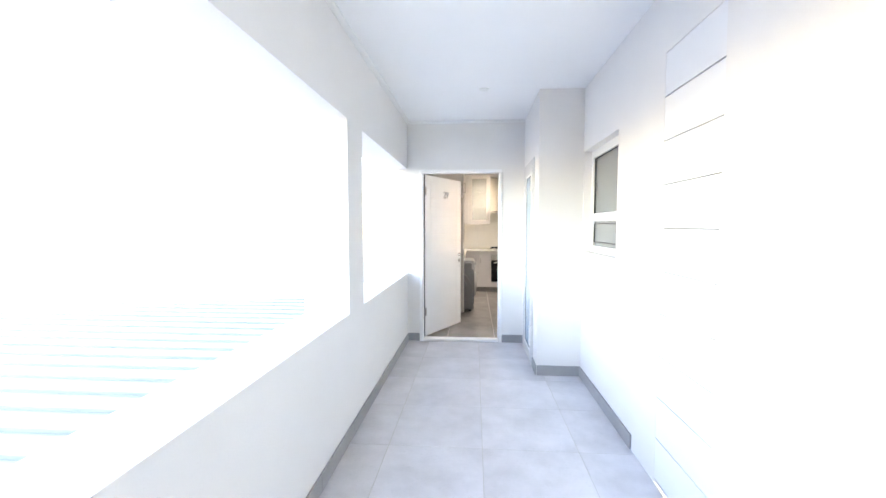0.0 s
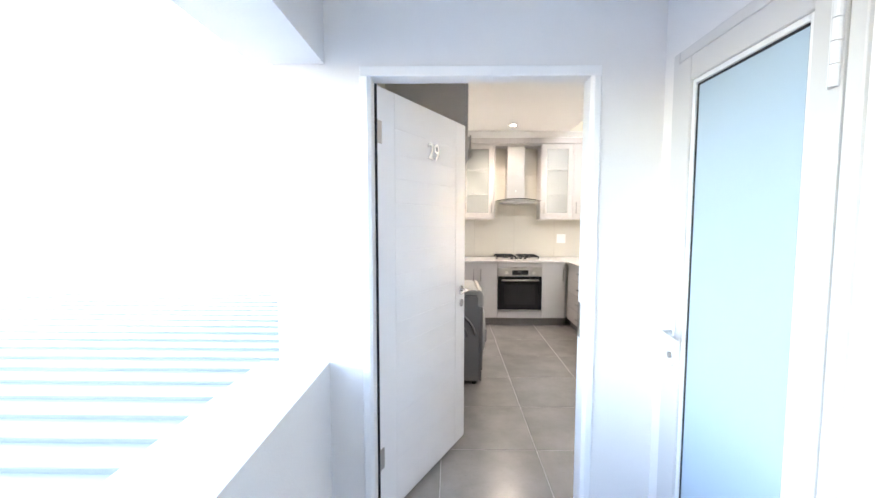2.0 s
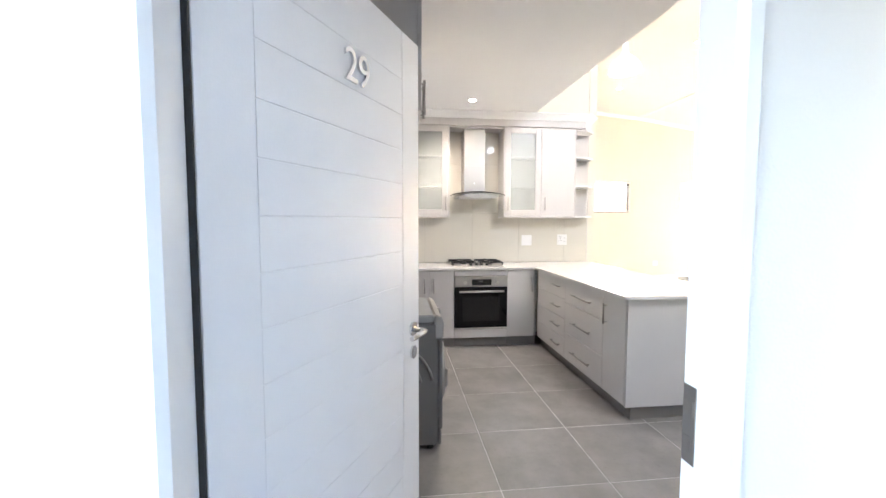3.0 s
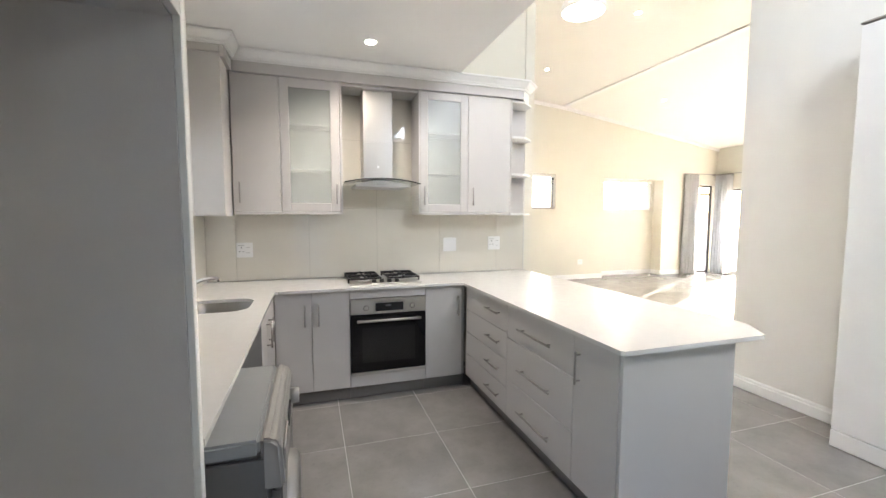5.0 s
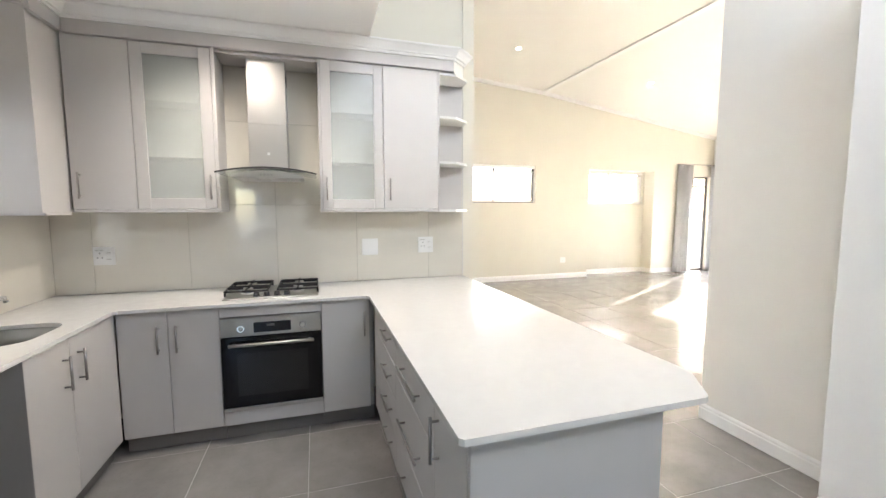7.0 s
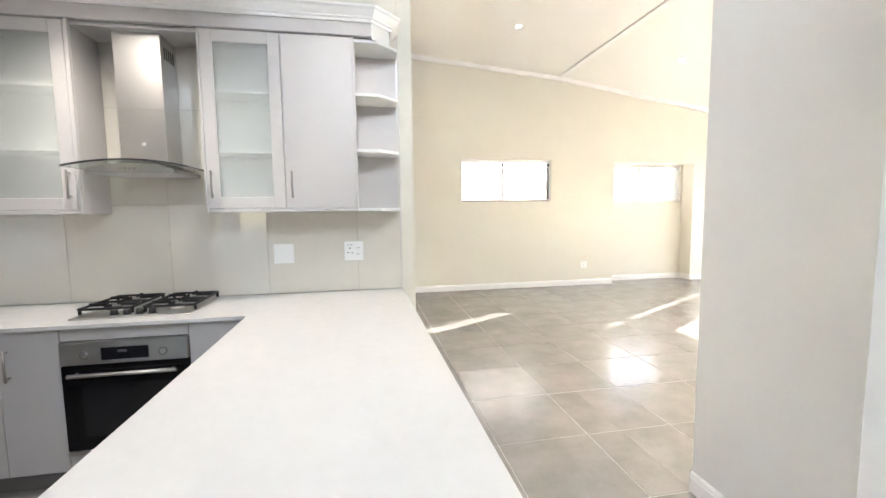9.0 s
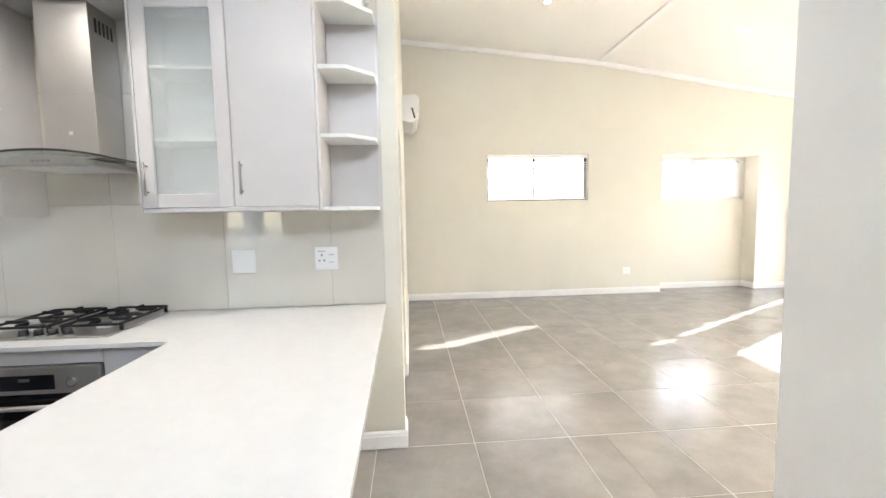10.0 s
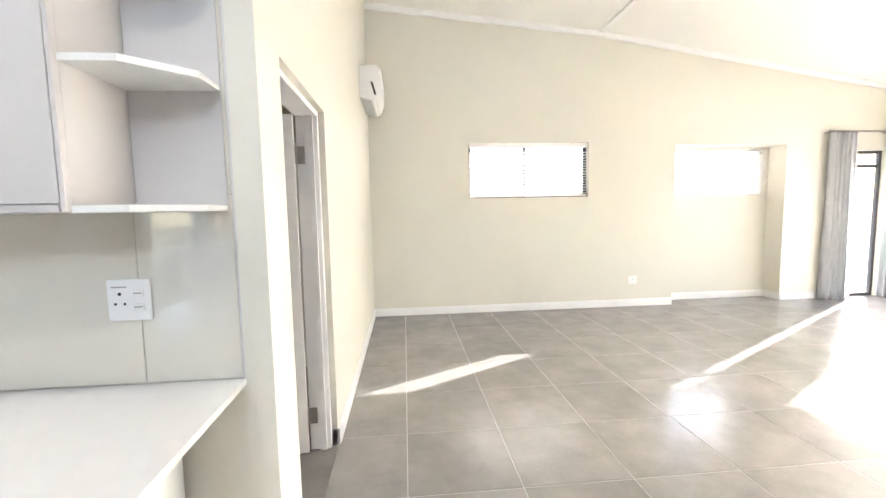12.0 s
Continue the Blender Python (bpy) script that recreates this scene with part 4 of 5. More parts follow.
# peninsula; fronts face -x at x = 2.235
def pen_unit(y0, y1, label):
    t = thing("base_cabinet", (2.5, (y0 + y1) / 2, 0), label, "cabinet", "base kitchen cabinets")
    part("body", box(2.255, 2.845, y0 + 0.001, y1 - 0.001, PL, CB - 0.002), M_CAB_DARK, t)
    part("plinth", box(2.29, 2.305, y0 + 0.001, y1 - 0.001, 0.004, PL), M_PLINTH, t)
    return t


t = pen_unit(10.224, 11.008, "pale grey bank of four drawers in the peninsula")
zs = [PL, 0.298, 0.485, 0.673, CB - 0.006]
for a, b in zip(zs, zs[1:]):
    d = front(t, "drawer_front", "x", 2.235, 2.253, 10.224, 10.985, a, b)
    bar_handle(d, "x", 2.235, 10.425, b - 0.092, 0.21, False, -1)
t = pen_unit(9.50, 10.224, "pale grey bank of three deep drawers in the peninsula")
zs = [PL, 0.362, 0.645, CB - 0.006]
for a, b in zip(zs, zs[1:]):
    d = front(t, "drawer_front", "x", 2.235, 2.253, 9.50, 10.224, a, b)
    bar_handle(d, "x", 2.235, 9.855, (a + b) / 2 - 0.012, 0.36, False, -1)
t = pen_unit(9.185, 9.50, "pale grey single-door cabinet at the end of the peninsula")
d = front(t, "door", "x", 2.235, 2.253, 9.185, 9.50, PL, CB - 0.006)
bar_handle(d, "x", 2.235, 9.447, 0.716, 0.16, True, -1)
t = thing("peninsula_panel", (2.53, 9.174, 0), "pale grey end and back panels of the peninsula", "panel")
part("end_panel", box(2.237, 2.868, 9.165, 9.183, PL - 0.005, CB - 0.002, 0.001), M_CAB, t)
part("back_panel", box(2.850, 2.866, 9.184, KY - 0.004, 0.004, CB - 0.002, 0.001), M_CAB_IN, t)
part("plinth", box(2.30, 2.848, 9.20, 9.215, 0.004, PL), M_PLINTH, t)

# upper units; doors face -y at y = 11.30
UB, UT = 1.457, 2.508
def carcass(t, x0, x1, y1=11.555):
    s = 0.016
    part("side_panel", box(x0, x0 + s, 11.302, y1, UB, UT + 0.03, 0.001), M_CAB, t)
    part("side_panel", box(x1 - s, x1, 11.302, y1, UB, UT + 0.03, 0.001), M_CAB, t)
    part("back_panel", box(x0 + s, x1 - s, y1 - 0.006, y1, UB + s, UT), M_CAB_IN, t)
    part("bottom_panel", box(x0 + s, x1 - s, 11.281, y1, UB, UB + 0.018, 0.001), M_CAB, t)
    part("top_panel", box(x0 + s, x1 - s, 11.302, y1, UT, UT + s), M_CAB, t)
    for z in (1.812, 2.165):
        part("shelf", box(x0 + s, x1 - s, 11.325, y1 - 0.007, z, z + s), M_CAB_IN, t)


def glass_door(t, x0, x1, hx):
    g, w = 0.002, 0.068
    f = part("door", frame_bm("y", 11.282, 11.30, x0 + g, x1 - g, UB + 0.0215, UT - 0.002, w), M_CAB, t, "framed door with a satin glass pane")
    pane = part("pane", box(x0 + w, x1 - w, 11.289, 11.293, UB + w + 0.016, UT - w), M_GLASS_FROST, f)
    pane.visible_shadow = False
    bar_handle(f, "y", 11.282, hx, 1.62, 0.16, True, -1)


def solid_door(t, x0, x1, hx):
    g = 0.002
    f = part("door", box(x0 + g, x1 - g, 11.282, 11.30, UB + 0.0215, UT - 0.002, 0.0015), M_CAB, t)
    bar_handle(f, "y", 11.282, hx, 1.62, 0.16, True, -1)


t = thing("wall_cabinet", (0.87, 11.43, UB), "pale grey wall cabinet with one solid and one glass door", "cabinet", "wall kitchen cabinets")
carcass(t, 0.456, 1.270)
solid_door(t, 0.460, 0.800, 0.508)
glass_door(t, 0.800, 1.250, 1.222)
part("end_lip", box(1.252, 1.270, 11.281, 11.301, UB, UT + 0.03, 0.001), M_CAB, t)
t = thing("wall_cabinet", (2.35, 11.43, UB), "pale grey wall cabinet with a glass and a solid door", "cabinet", "wall kitchen cabinets")
carcass(t, 1.910, 2.792)
part("end_lip", box(1.910, 1.922, 11.282, 11.301, UB, UT + 0.03, 0.001), M_CAB, t)
glass_door(t, 1.922, 2.362, 1.955)
solid_door(t, 2.362, 2.779, 2.405)
part("end_lip", box(2.780, 2.793, 11.281, 11.301, UB, UT + 0.03, 0.001), M_CAB, t)
t = thing("wall_cabinet", (0.33, 11.28, UB), "pale grey corner wall cabinet with a plain side", "cabinet", "wall kitchen cabinets")
part("body", box(KX + 0.003, 0.450, 11.02, 11.555, UB, UT + 0.03, 0.001), M_CAB, t)
part("side_panel", box(KX + 0.003, 0.452, 11.0, 11.018, UB - 0.004, UT + 0.03, 0.001), M_CAB, t)
part("bottom_lip", box(KX + 0.003, 0.454, 11.02, 11.28, UB - 0.016, UB - 0.001, 0.001), M_CAB, t)

t = thing("corner_shelf", (2.92, 11.43, UB), "white open corner shelf unit with clipped shelves, empty", "shelf")
for z in (UB - 0.002, 1.825, 2.165, 2.485):
    part("shelf", add_prism(bm_new(), [(2.794, 11.295), (2.93, 11.295), (3.065, 11.42), (3.065, 11.549), (2.794, 11.549)], z, z + 0.018), M_CAB_IN, t)
part("back_panel", box(2.794, 3.065, 11.55, 11.556, UB, 2.50), M_CAB, t)
t = thing("cabinet_fascia", (1.8, 11.3, UT), "pale grey fascia board above the wall cabinets", "fascia")
part("board", box(0.480, 2.90, 11.265, 11.301, UT + 0.004, CZ - 0.075, 0.002), M_CAB, t)
part("board", box(0.453, 0.480, 10.99, 11.264, UT + 0.004, CZ - 0.075, 0.002), M_CAB, t)
part("board", box(KX + 0.003, 0.452, 10.989, 11.05, UT + 0.032, CZ - 0.038, 0.002), M_CAB, t)
bm = add_prism(bm_new(), [(2.901, 11.268), (3.015, 11.382), (3.015, 11.556), (2.901, 11.556)], 2.50, CZ - 0.075)
part("corner_board", bm, M_CAB_IN, t)
part("soffit_panel", box(1.272, 1.908, 11.302, 11.556, 2.49, 2.508), M_CAB, t)
part("top_board", box(KX + 0.003, 3.02, 11.27, 11.556, CZ - 0.012, CZ - 0.001), M_CEIL, t, "white capping above the cabinets")

# extractor hood
hd = thing("extractor_hood", (1.578, 11.4, 1.70), "stainless steel chimney hood with a curved glass canopy", "hood")
bm = box(1.446, 1.694, 11.352, 11.554, 1.735, 2.06, 0.002)
part("chimney", bm, M_STEEL, hd, "brushed steel chimney")
up = part("chimney_upper", box(1.4468, 1.6932, 11.3528, 11.554, 2.0605, 2.489, 0.001), M_STEEL, hd, "brushed steel upper chimney sleeve")
for k in range(5):
    part("vent_slot", box(1.6934, 1.6945, 11.392 + 0.028 * k, 11.408 + 0.028 * k, 2.36, 2.43), M_SLOT, up)
part("badge", box(1.562, 1.580, 11.350, 11.3518, 1.85, 1.868, 0.0005), M_PLASTIC, hd)
bm = bm_new()
n, x0, x1 = 20, 1.272, 1.884
arch = lambda u: 1.706 + 0.036 * (1 - (2 * u - 1) ** 2)
outl = [(x0 + (x1 - x0) * k / n, arch(k / n)) for k in range(n + 1)] + [(x0 + (x1 - x0) * k / n, arch(k / n) + 0.006) for k in range(n, -1, -1)]
add_prism(bm, outl, 11.13, 11.55, "y")
part("canopy", bm, M_GLASS_GREEN, hd, "curved clear glass canopy")
part("canopy_edge", add_prism(bm_new(), [(x, z - (0.002 if i <= n else -0.002)) for i, (x, z) in enumerate(outl)], 11.124, 11.1295, "y"), M_SLOT, hd, "dark front edge of the canopy")
bm = bm_new()
outl = [(1.36 + 0.436 * k / 12, 1.698 + 0.030 * (1 - (2 * k / 12 - 1) ** 2)) for k in range(13)] + [(1.796, 1.680), (1.36, 1.680)]
add_prism(bm, outl, 11.165, 11.54, "y")
by = part("filter_body", bm, M_STEEL_H, hd, "brushed steel filter body")
for k in range(4):
    part("button", add_cyl(bm_new(), (1.535 + 0.022 * k, 11.165, 1.70), (1.535 + 0.022 * k, 11.160, 1.70), 0.007, 12), M_HANDLE, by)
for a, b in ((1.38, 1.574), (1.582, 1.776)):
    part("filter", box(a, b, 11.19, 11.50, 1.676, 1.6795, 0.001), M_ALU, by)

# gas hob
hb = thing("gas_hob", (1.58, 11.29, CT), "stainless four-burner gas hob with black cast-iron grates", "hob")
part("tray", box(1.29, 1.872, 11.05, 11.53, CT, CT + 0.008, 0.003), M_STEEL_H, hb, "brushed steel hob tray")
for bx, by_, r in ((1.42, 11.225, 0.048), (1.42, 11.425, 0.036), (1.74, 11.425, 0.048), (1.74, 11.225, 0.036)):
    bn = part("burner", add_cyl(bm_new(), (bx, by_, CT + 0.008), (bx, by_, CT + 0.018), r, 24, r * 0.9), M_ALU, hb, "aluminium burner ring", True)
    part("burner_cap", add_cyl(bm_new(), (bx, by_, CT + 0.0185), (bx, by_, CT + 0.026), r * 0.8, 24, r * 0.72), M_BLACK, bn)
for gx in (1.42, 1.74):
    bm = bm_new()
    w, z = 0.006, CT + 0.046
    for x in (gx - 0.128, gx + 0.128):
        add_box(bm, x - w, x + w, 11.13, 11.515, z - 0.012, z, 0.002)
        for y in (11.145, 11.50):
            add_box(bm, x - w, x + w, y - w, y + w, CT + 0.0085, z - 0.012)
    for y in (11.13, 11.325, 11.515):
        add_box(bm, gx - 0.128, gx + 0.128, y - w, y + w, z - 0.012, z, 0.002)
    for cy in (11.225, 11.425):
        for dx, dy in ((1, 0), (-1, 0), (0, 1), (0, -1)):
            if dx:
                add_box(bm, *sorted((gx + dx * 0.03, gx + dx * 0.128)), cy - 0.005, cy + 0.005, z - 0.010, z + 0.008, 0.002)
            else:
                add_box(bm, gx - 0.005, gx + 0.005, *sorted((cy + dy * 0.03, cy + dy * 0.096)), z - 0.010, z + 0.008, 0.002)
    part("grate", bm, M_IRON, hb, "black cast-iron grate")
for k in range(4):
    kx = 1.487 + 0.062 * k
    kn = part("knob", add_cyl(bm_new(), (kx, 11.09, CT + 0.014), (kx, 11.09, CT + 0.040), 0.019, 20, 0.016), M_BLACK, hb, "black control knob", True)
    part("knob_base", add_cyl(bm_new(), (kx, 11.09, CT + 0.008), (kx, 11.09, CT + 0.0138), 0.022, 20), M_CHROME, kn, "chrome collar")


# sockets and switches
def plate(name, x0, x1, z0, z1, y, label, kind):
    t = thing(name, ((x0 + x1) / 2, y, z0), label, "socket" if kind != "blank" else "switch plate", "wall plates")
    part("plate", box(x0, x1, y - 0.009, y, z0, z1, 0.003, 2), M_PLASTIC, t)
    cx, cz, f = (x0 + x1) / 2, (z0 + z1) / 2, y - 0.009
    if kind == "socket":
        sx = x0 + 0.038
        for dx, dz, r in ((0, 0.020, 0.0055), (-0.014, -0.012, 0.0045), (0.014, -0.012, 0.0045)):
            part("pin_hole", add_cyl(bm_new(), (sx + dx, f - 0.0004, cz + dz), (sx + dx, f + 0.001, cz + dz), r, 12), M_SLOT, t)
        for dz in (0.022, -0.022):
            part("rocker", box(x1 - 0.052, x1 - 0.018, f - 0.004, f, cz + dz - 0.012, cz + dz + 0.012, 0.0015), M_PLASTIC, t)
            part("rocker_mark", box(x1 - 0.048, x1 - 0.022, f - 0.0045, f - 0.004, cz + dz - 0.002, cz + dz + 0.002), M_HANDLE, t)
        part("label_strip", box(x0 + 0.014, x0 + 0.06, f - 0.0005, f, z1 - 0.026, z1 - 0.022), M_HANDLE, t)
    elif kind == "small":
        part("pin_hole", add_cyl(bm_new(), (cx, f - 0.0004, cz), (cx, f + 0.001, cz), 0.006, 12), M_SLOT, t)
    else:
        for dx in (-0.05, 0.05):
            part("screw_cap", add_cyl(bm_new(), (cx + dx, f - 0.0006, cz), (cx + dx, f + 0.001, cz), 0.004, 12), M_PLASTIC, t)
    return t


TF = KY - 0.002
plate("wall_socket", 0.425, 0.550, 1.098, 1.222, TF, "white double-switched wall socket on cream tiles", "socket")
plate("blank_plate", 2.218, 2.348, 1.108, 1.240, TF, "blank white wall plate on cream tiles", "blank")
plate("wall_socket", 2.683, 2.812, 1.114, 1.246, TF, "white double-switched wall socket on cream tiles", "socket")
plate("wall_socket", 6.875, 7.005, 0.338, 0.455, FAR_Y, "small white wall socket above the skirting", "small")

# washing machine
wm = thing("washing_machine", (0.60, 9.25, 0), "silver-grey front-loading washing machine under the worktop", "washing machine")
part("body", box(0.30, 0.865, 8.962, 9.545, 0.03, 0.80, 0.012, 2), M_WM, wm)
part("lid", box(0.29, 0.838, 8.955, 9.552, 0.802, 0.846, 0.008, 2), M_WM_TOP, wm, "pale grey lid")
bm = bm_new()
add_prism(bm, [(0.84, 0.70), (0.84, 0.848), (0.872, 0.844), (0.892, 0.825), (0.900, 0.70)], 8.957, 9.550, "y")
bmesh.ops.bevel(bm, geom=bm.edges[:], offset=0.009, segments=3, affect="EDGES")
fx = part("fascia", bm, M_WM_TRIM, wm, "silver control fascia")
part("knob", add_cyl(bm_new(), (0.890, 9.42, 0.765), (0.925, 9.42, 0.765), 0.030, 24, 0.027), M_WM_TRIM, fx, "silver programme dial", True)
part("display", box(0.893, 0.900, 9.22, 9.34, 0.745, 0.785, 0.001), M_DISPLAY, fx)
part("detergent_drawer", box(0.893, 0.901, 8.985, 9.15, 0.735, 0.80, 0.003), M_WM_TRIM, fx)
part("front_panel", box(0.866, 0.892, 8.964, 9.543, 0.13, 0.698, 0.006, 2), M_WM, wm)
part("kick_panel", box(0.866, 0.884, 8.964, 9.543, 0.035, 0.126, 0.004), M_WM, wm)
bm = bm_new()
cyl = []
for r, d in ((0.205, 0.0), (0.20, 0.024), (0.18, 0.034), (0.145, 0.030), (0.14, 0.018)):
    cyl.append([bm.verts.new((0.892 + d, 9.25 + r * math.cos(2 * math.pi * k / 40), 0.42 + r * math.sin(2 * math.pi * k / 40))) for k in range(40)])
for a, b in zip(cyl, cyl[1:]):
    for k in range(40):
        bm.faces.new((a[k], a[(k + 1) % 40], b[(k + 1) % 40], b[k]))
bmesh.ops.recalc_face_normals(bm, faces=bm.faces[:])
pd = part("porthole_door", bm, M_WM_TRIM, wm, "silver ring of the porthole door", True)
part("porthole_glass", add_cyl(bm_new(), (0.893, 9.25, 0.42), (0.911, 9.25, 0.42), 0.142, 40, 0.12), M_OVENGLASS, pd, "dark porthole glass")
part("door_handle", box(0.915, 0.935, 9.05, 9.075, 0.36, 0.48, 0.006, 2), M_WM_TRIM, pd)
for k, (zc, r) in enumerate(((0.40, 0.27), (0.40, 0.20), (0.40, 0.13))):
    bm = add_tube(bm_new(), [(0.56 - r * math.cos(radians(a)), 8.961, zc + r * math.sin(radians(a))) for a in range(10, 171, 8)], 0.010, 8)
    part("side_rib", bm, M_WM, wm, "pressed rib in the side panel", True)
for x in (0.35, 0.82):
    for y in (9.0, 9.5):
        part("foot", add_cyl(bm_new(), (x, y, 0.003), (x, y, 0.03), 0.02, 14), M_RUBBER_SHADE, wm)

wm.location.x += 0.032

# tall hall cupboard
t = thing("hall_cupboard", (4.3, 9.0, 0), "tall pale built-in cupboard beside the entrance hall", "cupboard")
part("body", box(4.13, HALL_X - 0.002, 8.50, 9.440, 0.10, 2.56, 0.001), M_WHITE, t)
part("door", box(4.11, 4.128, 8.974, 9.442, 0.115, 2.555, 0.002), M_WHITE, t)
part("door", box(4.11, 4.128, 8.50, 8.970, 0.115, 2.555, 0.002), M_WHITE, t)
part("plinth", box(4.108, HALL_X - 0.002, 8.50, 9.445, 0.004, 0.108, 0.003), M_WHITE, t)
part("top_trim", box(4.105, HALL_X - 0.002, 8.50, 9.449, 2.563, 2.575, 0.002), M_HANDLE, t)

# ---- living room things ----
ac = thing("air_conditioner", (3.28, 15.2, 2.68), "white split air conditioner high on the cream wall", "air conditioner")
bm = bm_new()
add_prism(bm, [(SIDE_X + 0.001, 2.70), (SIDE_X + 0.001, 3.04), (3.36, 3.05), (3.395, 3.02), (3.40, 2.80), (3.36, 2.70), (3.30, 2.675)], 14.86, 15.68, "y")
bmesh.ops.bevel(bm, geom=bm.edges[:], offset=0.006, segments=2, affect="EDGES")
body = part("body", bm, M_PLASTIC, ac)
part("front_panel", box(3.401, 3.408, 14.875, 15.665, 2.82, 3.015, 0.003), M_PLASTIC, ac)
bm = bm_new()
add_prism(bm, [(3.296, 2.87), (3.318, 2.87), (3.356, 2.73), (3.334, 2.73)], 14.856, 14.8605, "y")
part("side_slot", bm, M_SLOT, body, "dark side slot")
part("louvre", add_prism(bm_new(), [(3.31, 2.671), (3.385, 2.745), (3.389, 2.741), (3.314, 2.667)], 14.90, 15.64, "y"), M_PLASTIC, ac)


def curtain(name, centre, along, width, z0, z1, folds, amp, label):
    """Hanging pleated cloth; wider folds towards the hem."""
    t = thing(name, (centre[0], centre[1], z0), label, "curtain", "curtains")
    bm = bm_new()
    n, rows = folds * 12, 14
    grid = []
    for j in range(rows + 1):
        h = j / rows
        row = []
        for i in range(n + 1):
            u = i / n
            ph = u * folds * 2 * math.pi
            a = amp * (1.0 - 0.35 * h) * (1 + 0.25 * math.sin(3.1 * u * folds + 1.3))
            d = a * math.sin(ph + 0.35 * math.sin(2.2 * h + u * 5))
            s = (u - 0.5) * width * (1.0 + 0.10 * (1 - h) * math.sin(4 * h + 1)) + 0.3 * a * math.sin(2 * ph)
            x, y = (s, d) if along == "x" else (d, s)
            row.append(bm.verts.new((centre[0] + x, centre[1] + y, z0 + (z1 - z0) * h)))
        grid.append(row)
    for a, b in zip(grid, grid[1:]):
        for i in range(n):
            bm.faces.new((a[i], a[i + 1], b[i + 1], b[i]))
    bmesh.ops.solidify(bm, geom=bm.faces[:], thickness=0.003)
    part("cloth", bm, M_CURTAIN, t, "", True)
    bm = bm_new()
    for k in range(folds):
        s = ((k + 0.5) / folds - 0.5) * width
        x, y = (s, 0) if along == "x" else (0, s)
        add_box(bm, centre[0] + x - 0.006, centre[0] + x + 0.006, centre[1] + y - 0.006, centre[1] + y + 0.006, z1 - 0.01, z1 + 0.01, 0.002)
    part("hooks", bm, M_HANDLE, t)
    return t


curtain("curtain", (10.10, FAR_Y - 0.10), "x", 0.40, 0.012, 2.50, 5, 0.060, "grey-blue full-length curtain drawn aside by the glazed door")
curtain("curtain", (EAST_X - 0.10, 15.60), "y", 0.44, 0.012, 2.50, 6, 0.060, "grey-blue full-length curtain bunched in the corner")
t = thing("curtain_rod", (10.4, FAR_Y - 0.10, 2.51), "thin metal curtain rod on the far wall", "curtain rod")
part("rod", add_cyl(bm_new(), (9.86, FAR_Y - 0.10, 2.515), (EAST_X - 0.16, FAR_Y - 0.10, 2.515), 0.010, 12), M_HANDLE, t)
for x in (9.90, 10.86):
    part("bracket", box(x - 0.008, x + 0.008, FAR_Y - 0.10, FAR_Y, 2.495, 2.507, 0.002), M_HANDLE, t)
t = thing("curtain_rod", (EAST_X - 0.10, 13.5, 2.51), "thin metal curtain rod above the sliding doors", "curtain rod")
part("rod", add_cyl(bm_new(), (EAST_X - 0.10, 10.9, 2.515), (EAST_X - 0.10, 15.80, 2.515), 0.010, 12), M_HANDLE, t)
for y in (11.0, 13.3, 15.7):
    part("bracket", box(EAST_X - 0.10, EAST_X, y - 0.008, y + 0.008, 2.495, 2.507, 0.002), M_HANDLE, t)

# ---- lamps ----
pd = thing("pendant_lamp", (2.777, 10.25, 2.80), "white bell-shaped pendant lamp over the peninsula, lit", "pendant lamp")
bm = add_lathe(bm_new(), [(0.022, 0.27), (0.024, 0.20), (0.035, 0.165), (0.07, 0.135), (0.115, 0.095), (0.14, 0.05), (0.145, 0.02), (0.138, 0.0), (0.134, 0.002), (0.138, 0.022), (0.132, 0.05), (0.108, 0.09), (0.066, 0.128), (0.03, 0.158), (0.018, 0.20)], (2.777, 10.25, 2.80))
bmesh.ops.recalc_face_normals(bm, faces=bm.faces[:])
part("shade", bm, M_SHADE, pd, "white metal bell shade", True)
part("cord", add_cyl(bm_new(), (2.777, 10.25, 3.06), (2.777, 10.25, slope_z(2.777) - 0.002), 0.004, 8), M_PLASTIC, pd)
part("ceiling_rose", add_cyl(bm_new(), (2.777, 10.25, slope_z(2.777) - 0.04), (2.777, 10.25, slope_z(2.777) + 0.003), 0.05, 20), M_SHADE, pd)
part("bulb", add_lathe(bm_new(), [(0.0, 0.02), (0.05, 0.03), (0.062, 0.06), (0.05, 0.09), (0.02, 0.13), (0.0, 0.135)], (2.777, 10.25, 2.79)), M_LAMP, pd, "lit bulb", True)


def downlight(x, y, z, lit=True):
    t = thing("downlight", (x, y, z), "small round recessed ceiling downlight, lit", "downlight", "recessed downlights")
    ring = add_lathe(bm_new(), [(0.047, 0.002), (0.046, -0.004), (0.040, -0.006), (0.034, -0.003), (0.032, 0.002)], (x, y, z), 24)
    part("trim_ring", ring, M_SHADE, t, "", True)
    part("lens", add_cyl(bm_new(), (x, y, z - 0.003), (x, y, z + 0.001), 0.031, 24), M_LAMP if lit else M_PLASTIC, t)
    if not lit:
        tagged(t, "small round recessed ceiling downlight, switched off")


for x, y in ((1.444, 10.83),):
    downlight(x, y, CZ)
    lamp_light("downlight_lamp", (x, y, CZ - 0.02), 7)
downlight(1.005, 6.05, CZ, False)
for x, y in ((5.0, 14.3), (7.6, 14.3), (5.0, 12.2), (7.6, 12.2)):
    downlight(x, y, slope_z(x) - 0.001)

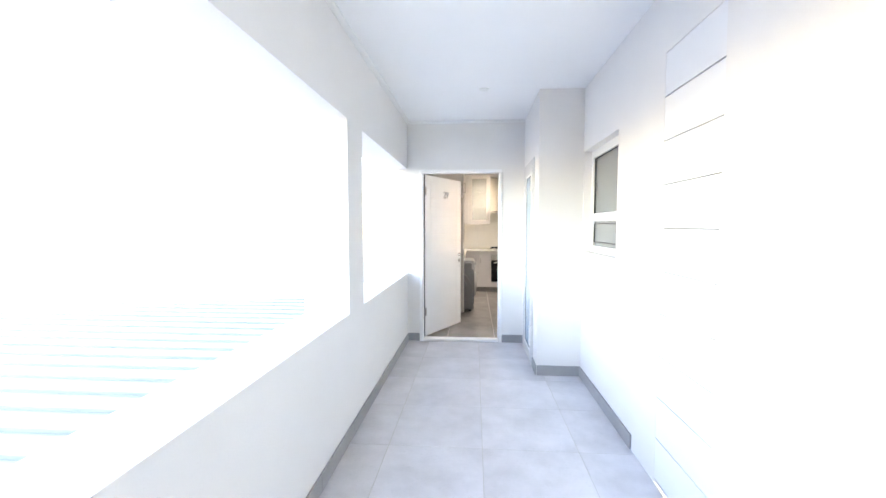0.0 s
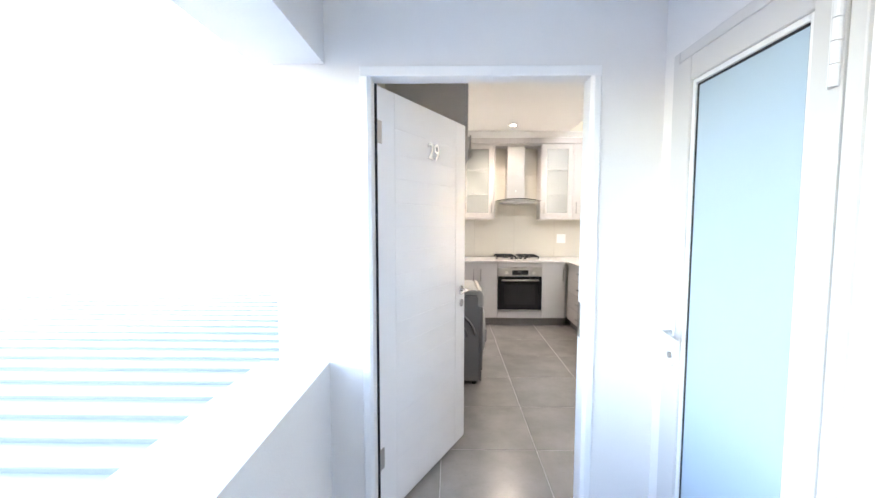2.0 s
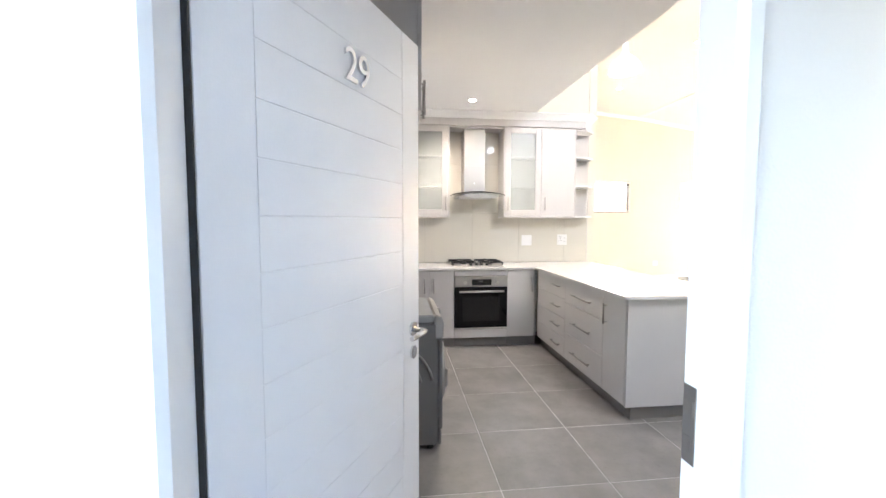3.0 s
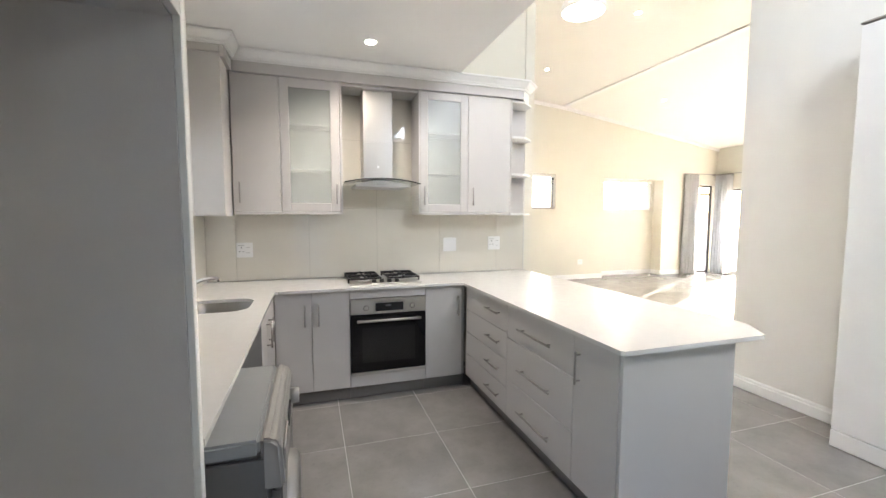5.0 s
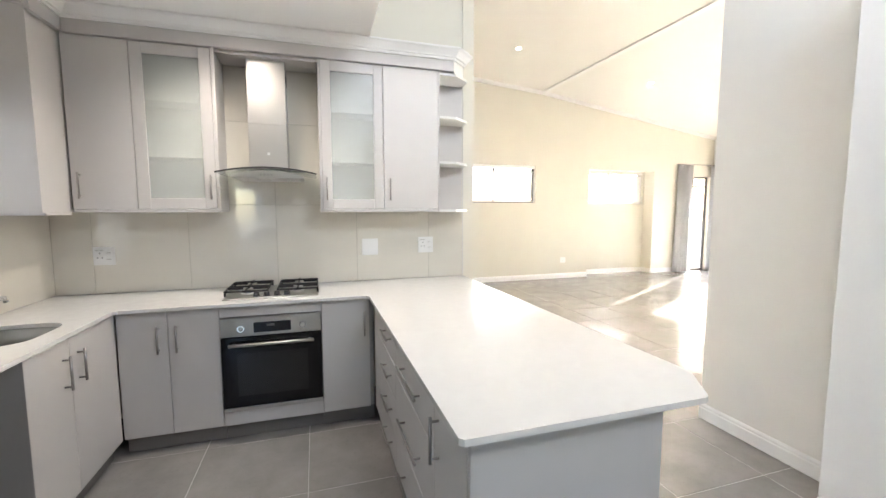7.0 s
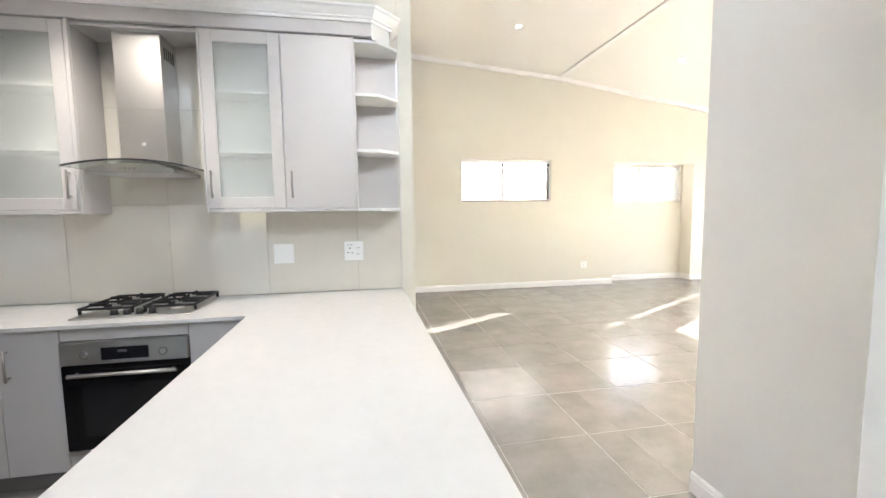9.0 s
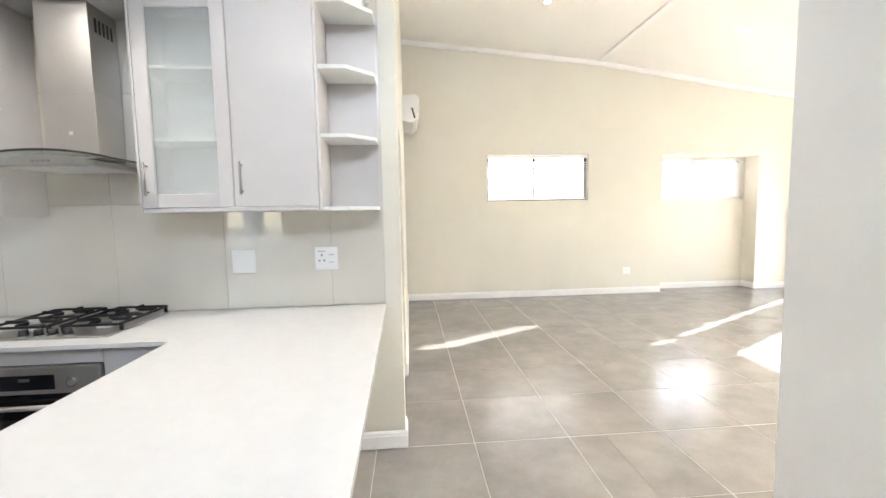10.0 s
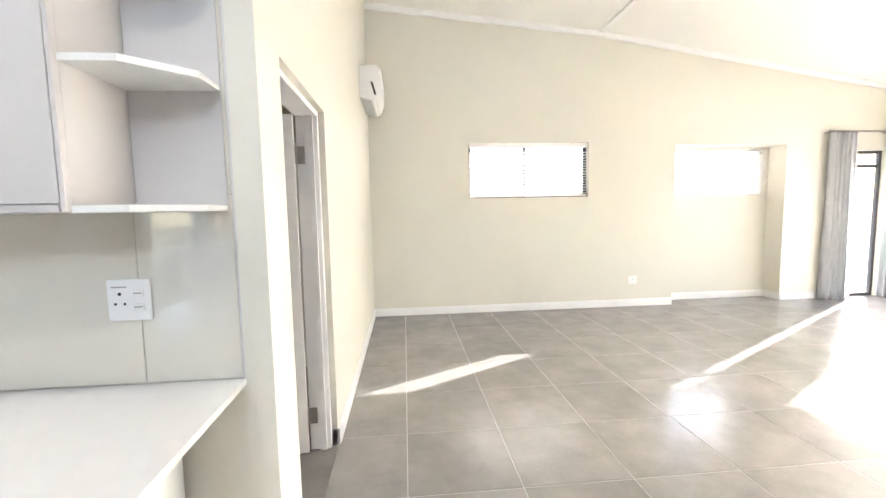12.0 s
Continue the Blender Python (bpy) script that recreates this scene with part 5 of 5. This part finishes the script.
# ---- outside ----
setting("ground", box(-300, 300, -300, 300, -6.2, -6.0), M_GROUND, "dry ground far below")
rf = thing("neighbour_roof", (-6, 5, -0.4), "pale ribbed metal roof below the walkway", "roof")
part("sheet", box(-13.0, -0.55, -6, 26, -0.45, -0.40), M_ROOF, rf, "pale metal roof sheeting")
me = None
for k in range(70):
    y = -5.5 + 0.405 * k
    if me is None:
        ob = finish("rib", add_prism(bm_new(), [(-0.016, 0), (-0.008, 0.035), (0.008, 0.035), (0.016, 0)], -6.2, 6.2, "x"), M_ROOF_RIB)
        me = ob.data
    else:
        ob = new("rib", me)
    ob.parent = rf
    ob.location = (-6.8 + 6, y - 5, 0.0)
part("wall", box(-12.8, -0.8, -5.8, 25.8, -6.0, -0.451), M_PAINT_OUT, rf)

# ---- floors, tile by tile ----
def tiled(name, x0, x1, y0, y1, ox, oy, px, py, m, label, holes=(), z=0.0):
    """Tiles on a bed; px and py are the pitches, ox and oy a joint."""
    bed = setting(name, box(x0, x1, y0, y1, z - 0.12, z - 0.0015), M_GROUT, label)
    g = 0.0022
    meshes = {}
    i0, i1 = math.floor((x0 - ox) / px), math.ceil((x1 - ox) / px)
    j0, j1 = math.floor((y0 - oy) / py), math.ceil((y1 - oy) / py)
    for i in range(i0, i1):
        for j in range(j0, j1):
            a0, a1 = max(x0, ox + i * px + g), min(x1, ox + (i + 1) * px - g)
            b0, b1 = max(y0, oy + j * py + g), min(y1, oy + (j + 1) * py - g)
            if a1 - a0 < 0.01 or b1 - b0 < 0.01:
                continue
            if any(h[0] <= a0 and a1 <= h[1] and h[2] <= b0 and b1 <= h[3] for h in holes):
                continue
            key = (round(a1 - a0, 3), round(b1 - b0, 3))
            if key not in meshes:
                w, d = key
                ob = finish("tile", box(-w / 2, w / 2, -d / 2, d / 2, -0.008, 0.0, 0.0012), m)
                meshes[key] = ob.data
            else:
                ob = new("tile", meshes[key])
            ob.parent = bed
            ob.location = ((a0 + a1) / 2, (b0 + b1) / 2, z)
    return bed


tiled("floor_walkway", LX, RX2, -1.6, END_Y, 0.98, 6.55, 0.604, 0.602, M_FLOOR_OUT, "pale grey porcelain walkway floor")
tiled("floor_flat", KX, HALL_X, END_Y, KY, 1.187, 9.147, 0.604, 0.602, M_FLOOR, "grey cement-look porcelain floor")
tiled("floor_living", SIDE_X, EAST_X, KY, FAR_Y + 0.3, 1.187, 9.147, 0.604, 0.602, M_FLOOR, "grey cement-look porcelain floor")
tiled("floor_living_south", HALL_X, EAST_X, HALL_Y, KY, 1.187, 9.147, 0.604, 0.602, M_FLOOR, "grey cement-look porcelain floor")
setting("floor_inner_room", box(0.9, SIDE_X, KY + 0.22, 14.2, -0.12, -0.004), M_FLOOR, "grey porcelain floor of the next room")
setting("terrace", box(-0.3, 30, FAR_Y + 0.3, 40, -0.3, -0.02), M_PAVING, "pale paved terrace outside")
setting("terrace_east", box(EAST_X + 0.25, 30, 5, FAR_Y + 0.3, -0.3, -0.02), M_PAVING, "pale paved terrace outside")

# ---- backsplash, tile by tile ----
bs = thing("backsplash", (1.6, KY, CT), "glossy large cream wall tiles behind the worktop", "wall tiles")
bs["kind"] = "structure"
part("bed", box(KX, 3.076, KY + 0.003, KY + 0.019, CT, CZ), M_WGROUT, bs)
xs, zs = [KX + 0.008, 0.421, 0.998, 1.585, 2.180, 2.774, 3.076], [CT + 0.002, 1.509, 2.107, 2.66]
g = 0.0015
for a, b in zip(xs, xs[1:]):
    for c, d in zip(zs, zs[1:]):
        part("tile", box(a + g, b - g, KY, KY + 0.01, c + g, d - g, 0.0012), M_TILE, bs)
part("edge_trim", box(3.0765, 3.084, KY - 0.001, KY + 0.018, CT + 0.002, 2.66, 0.001), M_ALU, bs, "metal tile edge trim")
part("side_tile", box(KX, KX + 0.007, 10.96, KY - 0.001, CT + 0.002, UB + 0.02, 0.001), M_TILE, bs)
